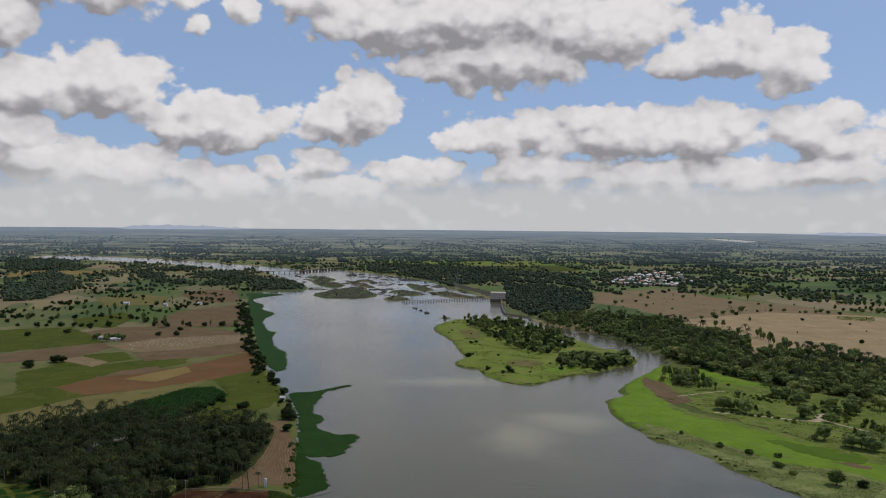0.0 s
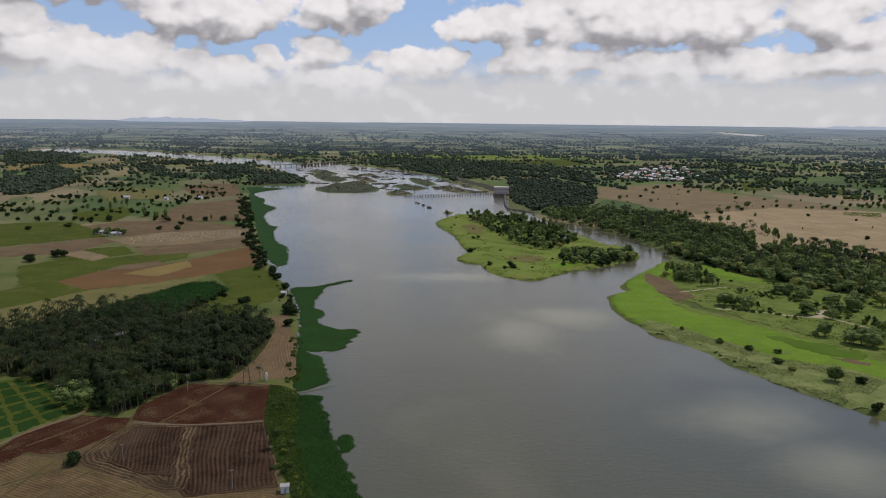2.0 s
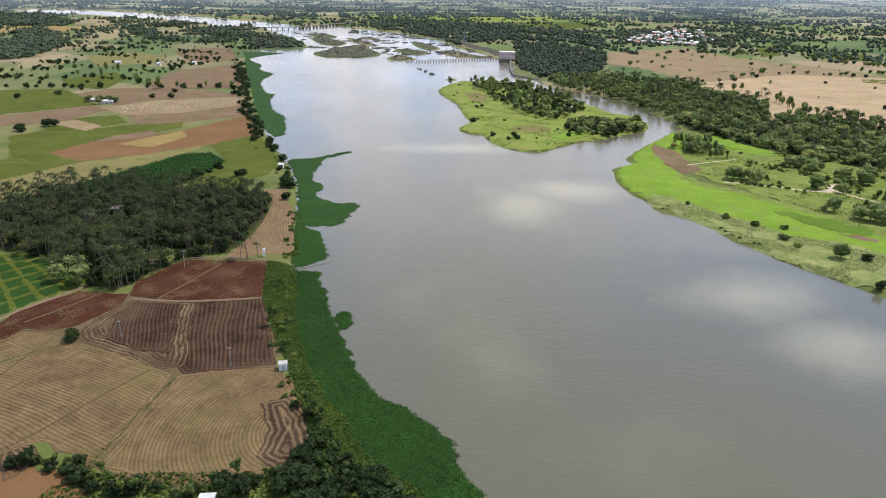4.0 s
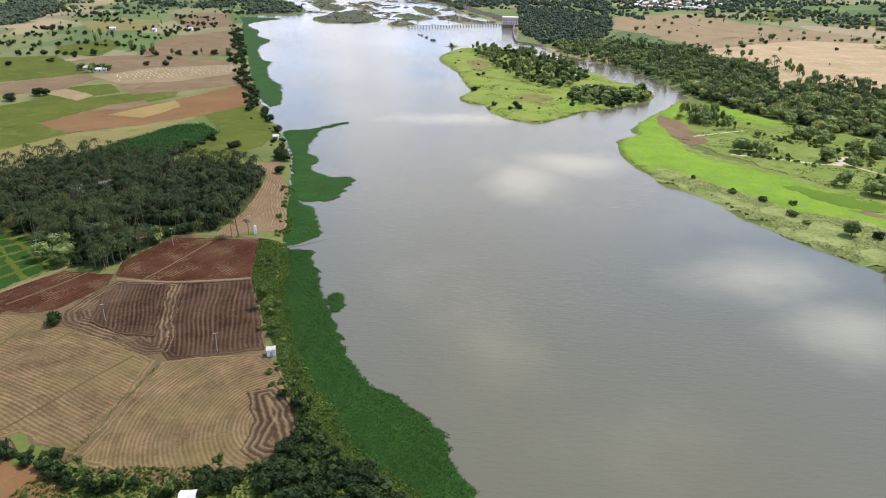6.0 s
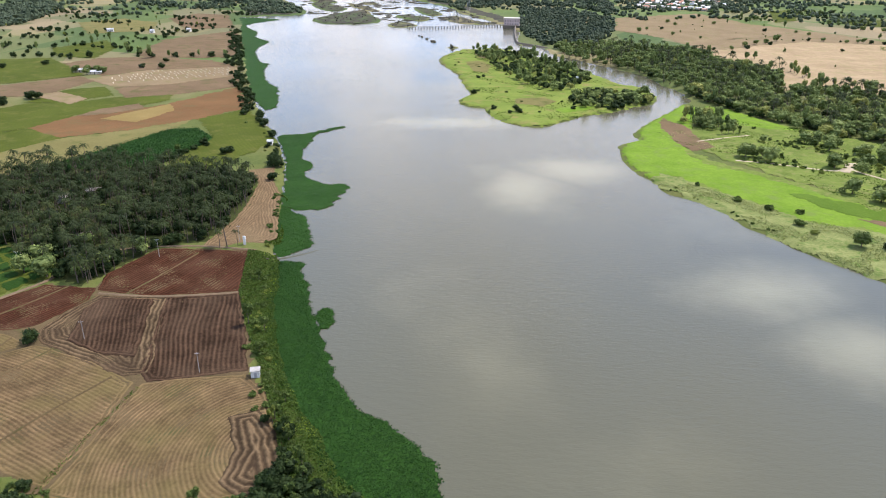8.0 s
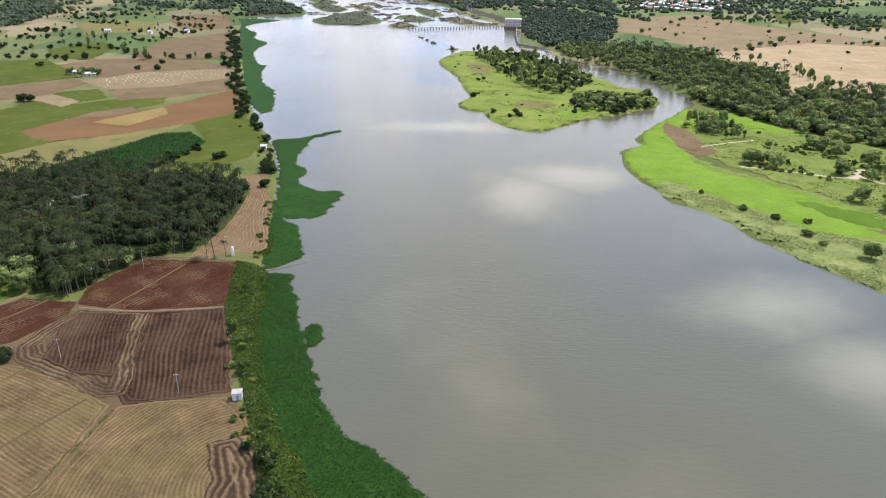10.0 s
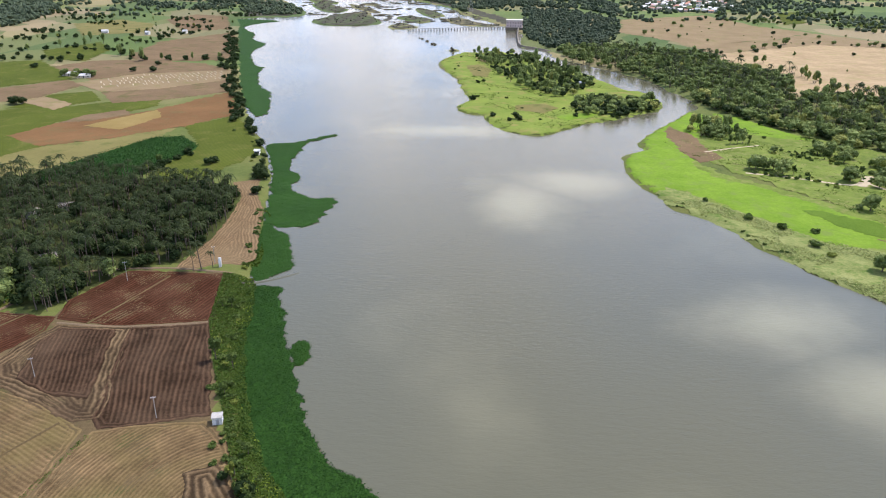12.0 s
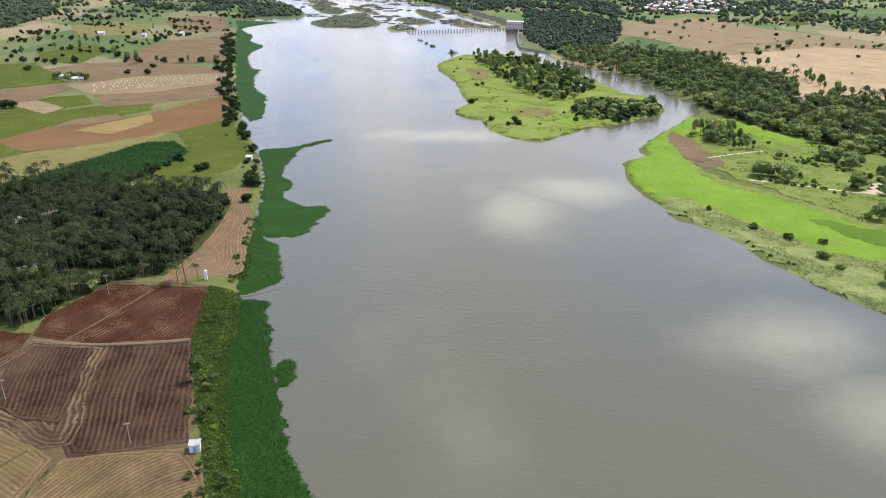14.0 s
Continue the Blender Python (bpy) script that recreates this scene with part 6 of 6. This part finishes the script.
growth("meadow_growth", [(121, 434.2), (143.1, 462.6), (151, 444.1), (158.7, 417.4), (176.1, 398.6), (196.3, 369.1), (212.1, 345.1), (220.6, 320), (222.5, 308.6), (211, 290.3), (195.5, 309.6), (174, 322.3), (157.5, 344.6), (146.2, 363.4), (132.4, 389.9), (121.2, 398.1)], 5000, 0.12, 0.3, M["grass"], "tufts of bright marsh grass", 6, 0.06, 0.9)
growth("meadow_growth", [(150, 470), (178, 424), (214, 402), (236, 352), (212, 330), (240, 300), (330, 360), (300, 450), (262, 500), (200, 520)], 16000, 0.15, 0.45, M["grass"], "rough meadow grass and weeds", 7, 0.2, 0.3)
MEADOW = [(146, 500), (150, 470), (178, 424), (200, 380), (212, 330), (240, 300), (330, 360), (300, 450), (262, 500), (200, 540)]
growth("meadow_weeds", MEADOW, 9000, 0.2, 0.6, M["bank"], "clumps of darker weeds in the meadow", 11, 0.35, 0.1, lambda x, y: wob(x, y, 9, 81) + 0.6 * wob(x, y, 27, 82) > 0.3)
growth("meadow_weeds", MEADOW, 3500, 0.2, 0.5, M["reed"], "pale dry grass in the meadow", 12, 0.3, 0.1, lambda x, y: wob(x, y, 11, 83) > 0.5)
growth("meadow_weeds", ISLAND[::3], 8000, 0.25, 0.7, M["bank"], "clumps of darker weeds on the island", 13, 0.3, 0.1, lambda x, y: wob(x, y, 13, 84) + 0.5 * wob(x, y, 33, 85) > 0.25)
growth("meadow_weeds", [(118, 400), (143, 462), (158, 417), (196, 369), (220, 320), (205, 296), (174, 322), (146, 363)], 5000, 0.12, 0.35, M["bank"], "clumps of darker sedge in the marsh", 14, 0.12, 0.4, lambda x, y: wob(x, y, 8, 86) > 0.35)
growth("meadow_growth", ISLAND[::3], 9000, 0.2, 0.5, M["grass"], "green grass over the island", 8, 0.15, 0.5)


# ---- buildings and works ----
def hut(x, y, turn):
    """White field hut with a flat slab roof."""
    root = thing("field_hut", x, y, LAND, "small whitewashed field hut with a flat roof slab", "hut", turn=turn)
    bm = bmesh.new()
    box(bm, -1.3, -1.2, -0.2, 1.3, 1.2, 2.2, 0.03)
    part("wall", bm, M["white"], root)
    part("roof", box(bmesh.new(), -1.5, -1.4, 2.2, 1.5, 1.4, 2.36, 0.03), M["concrete"], root, "weathered grey roof slab")
    part("door", box(bmesh.new(), -0.4, -1.24, 0, 0.4, -1.2, 1.8, 0.01), M["steel"], root, "grey metal door")


def house(x, y, w, d, h, turn, wall="plaster", roof="tile", label="small plastered house with a tiled gable roof", group="village houses"):
    root = thing("house", x, y, z_at(x, y), label, "house", group, turn)
    part("wall", box(bmesh.new(), -w / 2, -d / 2, -0.4, w / 2, d / 2, h), M[wall], root)
    bm = bmesh.new()
    e = 0.4
    pts = [(-w / 2 - e, -d / 2 - e, h), (w / 2 + e, -d / 2 - e, h), (w / 2 + e, d / 2 + e, h), (-w / 2 - e, d / 2 + e, h), (-w / 2 - e, 0, h + d * 0.28), (w / 2 + e, 0, h + d * 0.28)]
    vs = [bm.verts.new(p) for p in pts]
    for face in ((0, 1, 5, 4), (2, 3, 4, 5), (0, 4, 3), (1, 2, 5), (3, 2, 1, 0)):
        bm.faces.new([vs[i] for i in face])
    part("roof", bm, M[roof], root)
    part("door", box(bmesh.new(), -0.5, -d / 2 - 0.05, 0, 0.5, -d / 2 + 0.02, 2.0), M["dark_glass"], root)
    for s in (-1, 1):
        part("window", box(bmesh.new(), s * w * 0.3 - 0.5, -d / 2 - 0.04, 1.0, s * w * 0.3 + 0.5, -d / 2 + 0.02, 2.0), M["dark_glass"], root)
    return root


def pole(x, y, h, turn):
    root = thing("power_pole", x, y, LAND, "thin concrete power pole with a cross arm", "pole", "power poles", turn)
    part("post", rod(bmesh.new(), (0, 0, -0.5), (0, 0, h), 0.11, 0.07, 8), M["concrete"], root)
    part("cross_arm", box(bmesh.new(), -0.7, -0.05, h - 0.5, 0.7, 0.05, h - 0.4), M["steel"], root)
    for k in (-0.6, 0, 0.6):
        part("insulator", rod(bmesh.new(), (k, 0, h - 0.4), (k, 0, h - 0.15), 0.05, 0.03, 6), M["white"], root)


def gatehouse():
    """Tall gatehouse at the end of the weir, with a red roof band and a retaining wall along the bank."""
    root = thing("gatehouse", 103, 1130, 0, "pale gatehouse with a reddish roof beside the weir", "building", turn=-6)
    part("base", box(bmesh.new(), -12.5, -6.6, -2, 12.5, 6.6, 4.0, 0.2), M["stone"], root, "dark stained masonry base")
    part("wall", box(bmesh.new(), -11.5, -6, 4.0, 11.5, 6, 13.2, 0.1), M["pink"], root)
    part("roof", box(bmesh.new(), -12.3, -6.8, 13.2, 12.3, 6.8, 14.4, 0.1), M["plaster"], root)
    for k in range(6):
        for z in (5.2, 9.4):
            part("window", box(bmesh.new(), -9.9 + k * 3.7, -6.1, z, -8.7 + k * 3.7, -5.95, z + 1.8, 0.02), M["dark_glass"], root)
    part("band", box(bmesh.new(), -11.7, -6.2, 8.3, 11.7, -6.0, 8.8), M["pink"], root)


def weir():
    root = thing("weir", 0, 0, 0, "long low weir of concrete piers with a walkway across the river", "weir")
    a, b = Vector((-48, 1104, 0)), Vector((92, 1150, 0))
    d = (b - a).normalized()
    for k in range(34):
        p = a + (b - a) * k / 33
        bm = box(bmesh.new(), -0.45, -1.4, -1.5, 0.45, 1.4, 2.4, 0.1)
        ob = part("pier", bm, M["concrete"], root)
        ob.matrix_local = Matrix.Translation(p) @ Matrix.Rotation(math.atan2(d.y, d.x), 4, "Z")
    bm = box(bmesh.new(), 0, -0.7, 2.4, (b - a).length, 0.7, 2.75)
    ob = part("walkway", bm, M["concrete"], root)
    ob.matrix_local = Matrix.Translation(a) @ Matrix.Rotation(math.atan2(d.y, d.x), 4, "Z")


def bridge():
    root = thing("bridge", 0, 0, 0, "low concrete road bridge on many piers over the river", "bridge")
    pts = [Vector((-440, 1722, 0)), Vector((-330, 1768, 0)), Vector((-226, 1935, 0))]
    for a, b in zip(pts[:-1], pts[1:]):
        n = int((b - a).length / 12)
        turn = math.atan2((b - a).y, (b - a).x)
        for k in range(n + 1):
            p = a + (b - a) * k / n
            ob = part("pier", box(bmesh.new(), -0.6, -2.5, -2, 0.6, 2.5, 4.0, 0.1), M["stone"], root)
            ob.matrix_local = Matrix.Translation((p.x, p.y, float(bowl(p.length)))) @ Matrix.Rotation(turn, 4, "Z")
        z0 = float(bowl(a.length))
        ob = part("deck", box(bmesh.new(), -1, -3.2, 4.0, (b - a).length + 1, 3.2, 5.2, 0.1), M["stone"], root)
        ob.matrix_local = Matrix.Translation((a.x, a.y, z0)) @ Matrix.Rotation(turn, 4, "Z") @ Matrix.Rotation(-math.atan2(float(bowl(b.length)) - z0, (b - a).length), 4, "Y")


hut(-52.5, 190.5, 12)
for x, y, h in ((-112, 276, 8.0), (-161, 262.5, 8.0), (-112.2, 210.3, 7.0), (-69.6, 192, 7.0), (-84, 293, 7.5)):
    pole(x, y, h, 20)
gatehouse()
weir()
bridge()
house(-105.7, 450.3, 3.0, 3.0, 2.6, 0, "white", "tin", "small white shed on the bank", "")
for x, y, w in ((-346, 1033, 5), (-389, 1014, 5), (-449, 1023, 8)):
    house(x, y, w, 5, 3.4, dice.uniform(-20, 20), "white", "tin", "white farm building among fields", "farm buildings")
for x, y in [(-342.7, 705.9), (-324.5, 696.4)]:
    house(x, y, 12, 5, 2.4, 10, "plaster", "tin", "low farm shed with a bright tin roof", "farm buildings")
for x, y in ((-182, 341), (-172, 352), (-150, 292)):
    house(x, y, 6, 4, 2.8, dice.uniform(0, 90), "concrete", "rust", "tin-roofed house among the palms", "farm buildings")
house(128, 690, 5, 4, 2.4, 20, "plaster", "tin", "tin-roofed hut on the island", "")
house(-57.5, 126.5, 3.0, 2.4, 2.2, 5, "concrete", "tin", "grey shed half hidden by bushes", "")
rng2 = random.Random(77)
VILLAGE = np.array([(366, 1488), (495, 1740), (583, 1852), (638, 1821), (555, 1509), (465, 1396), (419, 1428)], float)
made = 0
while made < 120:
    x, y = rng2.uniform(360, 640), rng2.uniform(1395, 1850)
    if not bool(inside(np.array([x]), np.array([y]), VILLAGE)[0]):
        continue
    made += 1
    house(x, y, rng2.uniform(5, 10), rng2.uniform(4.5, 7.5), rng2.uniform(3, 5), rng2.uniform(-25, 25), rng2.choice(["white", "plaster", "plaster", "pink", "concrete"]),
          rng2.choice(["tile", "rust", "tin", "plaster", "white"]), "small plastered village house among trees")

# ---- inlet, rocks and small works ----
def boulder(x, y, size, seed, group, label):
    rng = np.random.default_rng(seed)
    v = ICO_V * (1 + 0.16 * rng.normal(0, 1, (len(ICO_V), 1))) * (size * rng.uniform(0.8, 1.3), size * rng.uniform(0.8, 1.2), size * 0.6)
    ob = link_mesh("boulder", v, ICO_F, M["rock"])
    ob.location = (x, y, max(0.0, z_at(x, y)) + size * 0.12)
    return tagged(ob, label, "rock", group)


for i, (x, y, s) in enumerate(((-68.5, 276, 0.9), (-67, 278.5, 0.7), (-66, 275, 0.6), (-69.5, 279.5, 0.8), (-65.2, 279.5, 0.6), (-67.6, 274.2, 0.5), (-70.2, 277.4, 0.6))):
    boulder(x, y, s, 300 + i, "rocks at the inlet", "pale wet boulder beside the inlet stream")
for i, (x, y, s) in enumerate(((-27, 1012, 2.0), (-20, 990, 2.4), (-12, 962, 2.6), (-9, 957, 1.6), (-31, 1020, 1.3))):
    boulder(x, y, s, 330 + i, "rocks in the river", "dark rock standing in the calm river")


def inlet():
    """A narrow stream that runs out between the mats."""
    line = smooth_line([(-70, 275.5), (-66, 277.5), (-61, 280), (-55, 283.5), (-50, 288)], 6, closed=False)
    verts, faces = [], []
    for i, p in enumerate(line):
        a = line[min(i + 1, len(line) - 1)] - line[max(i - 1, 0)]
        a = a / max(np.hypot(*a), 1e-6)
        w = 1.3 * (0.8 + 0.4 * float(wob(p[0], p[1], 2.0, 51)))
        for k in (-1, -0.5, 0.5, 1):
            q = p + np.array([-a[1], a[0]]) * w * k
            verts.append((q[0], q[1], 0.5 - 0.4 * i / len(line) - (0.3 if abs(k) == 1 else 0)))
        if i:
            faces += [(4 * i - 4 + k, 4 * i - 3 + k, 4 * i + 1 + k, 4 * i + k) for k in range(3)]
    tagged(link_mesh("inlet_stream", verts, faces, M["water"], smooth=True), "narrow inlet stream between green mats", "stream", "", "structure")


def retaining_wall():
    line = smooth_line([(110, 1138), (106, 1100), (100, 1040), (96, 980), (97, 945), (112, 930), (128, 908)], 5, closed=False)
    root = thing("retaining_wall", 0, 0, 0, "stained stone retaining wall along the bank", "wall")
    verts, faces = [], []
    for i, p in enumerate(line):
        a = line[min(i + 1, len(line) - 1)] - line[max(i - 1, 0)]
        n = np.array([a[1], -a[0]]) / max(np.hypot(*a), 1e-6)
        h = 5.0 - 3.6 * i / (len(line) - 1)
        for k, z in ((-3, -1.5), (-0.6, h), (0.6, h), (0.6, -1.5)):
            verts.append((p[0] + n[0] * -k, p[1] + n[1] * -k, z))
        if i:
            b = 4 * i
            faces += [(b - 4 + k, b - 4 + (k + 1) % 4, b + (k + 1) % 4, b + k) for k in range(4)]
    link_mesh("masonry", verts, faces, M["stone"], root)


def water_tower(x, y):
    """Small white tank on a square shaft beside the palms."""
    root = thing("water_tank", x, y, LAND, "small white water tank on a square shaft", "tank", turn=14)
    part("shaft", box(bmesh.new(), -0.55, -0.55, -0.2, 0.55, 0.55, 2.6, 0.03), M["white"], root)
    bm = bmesh.new()
    rod(bm, (0, 0, 2.6), (0, 0, 3.7), 0.62, 0.62, 14)
    part("tank", bm, M["white"], root)
    bm = bmesh.new()
    rod(bm, (0, 0, 3.7), (0, 0, 3.95), 0.64, 0.25, 14)
    part("lid", bm, M["tin"], root)


def pylon(x, y, h):
    root = thing("pylon", x, y, z_at(x, y), "tall lattice pylon above the river wood", "pylon")
    bm = bmesh.new()
    for k in range(6):
        z0, z1 = h * k / 6, h * (k + 1) / 6
        w0, w1 = 3.2 * (1 - 0.14 * k), 3.2 * (1 - 0.14 * (k + 1))
        for sx, sy in ((1, 1), (1, -1), (-1, -1), (-1, 1)):
            rod(bm, (sx * w0, sy * w0, z0), (sx * w1, sy * w1, z1), 0.16, 0.16, 4)
            rod(bm, (sx * w0, sy * w0, z0), (-sy * w1, sx * w1, z1), 0.09, 0.09, 4)
    part("lattice", bm, M["steel"], root)
    for z in (0.82, 0.93):
        part("arm", box(bmesh.new(), -5, -0.2, h * z, 5, 0.2, h * z + 0.4), M["steel"], root)


inlet()
retaining_wall()
water_tower(-81.0, 290.0)
pylon(47, 1400, 28)
for x, y in ((-344, 700), (-338, 712), (-326, 706), (-318, 700), (-330, 690)):
    plant("broad", x, y, 0.9)


grow()

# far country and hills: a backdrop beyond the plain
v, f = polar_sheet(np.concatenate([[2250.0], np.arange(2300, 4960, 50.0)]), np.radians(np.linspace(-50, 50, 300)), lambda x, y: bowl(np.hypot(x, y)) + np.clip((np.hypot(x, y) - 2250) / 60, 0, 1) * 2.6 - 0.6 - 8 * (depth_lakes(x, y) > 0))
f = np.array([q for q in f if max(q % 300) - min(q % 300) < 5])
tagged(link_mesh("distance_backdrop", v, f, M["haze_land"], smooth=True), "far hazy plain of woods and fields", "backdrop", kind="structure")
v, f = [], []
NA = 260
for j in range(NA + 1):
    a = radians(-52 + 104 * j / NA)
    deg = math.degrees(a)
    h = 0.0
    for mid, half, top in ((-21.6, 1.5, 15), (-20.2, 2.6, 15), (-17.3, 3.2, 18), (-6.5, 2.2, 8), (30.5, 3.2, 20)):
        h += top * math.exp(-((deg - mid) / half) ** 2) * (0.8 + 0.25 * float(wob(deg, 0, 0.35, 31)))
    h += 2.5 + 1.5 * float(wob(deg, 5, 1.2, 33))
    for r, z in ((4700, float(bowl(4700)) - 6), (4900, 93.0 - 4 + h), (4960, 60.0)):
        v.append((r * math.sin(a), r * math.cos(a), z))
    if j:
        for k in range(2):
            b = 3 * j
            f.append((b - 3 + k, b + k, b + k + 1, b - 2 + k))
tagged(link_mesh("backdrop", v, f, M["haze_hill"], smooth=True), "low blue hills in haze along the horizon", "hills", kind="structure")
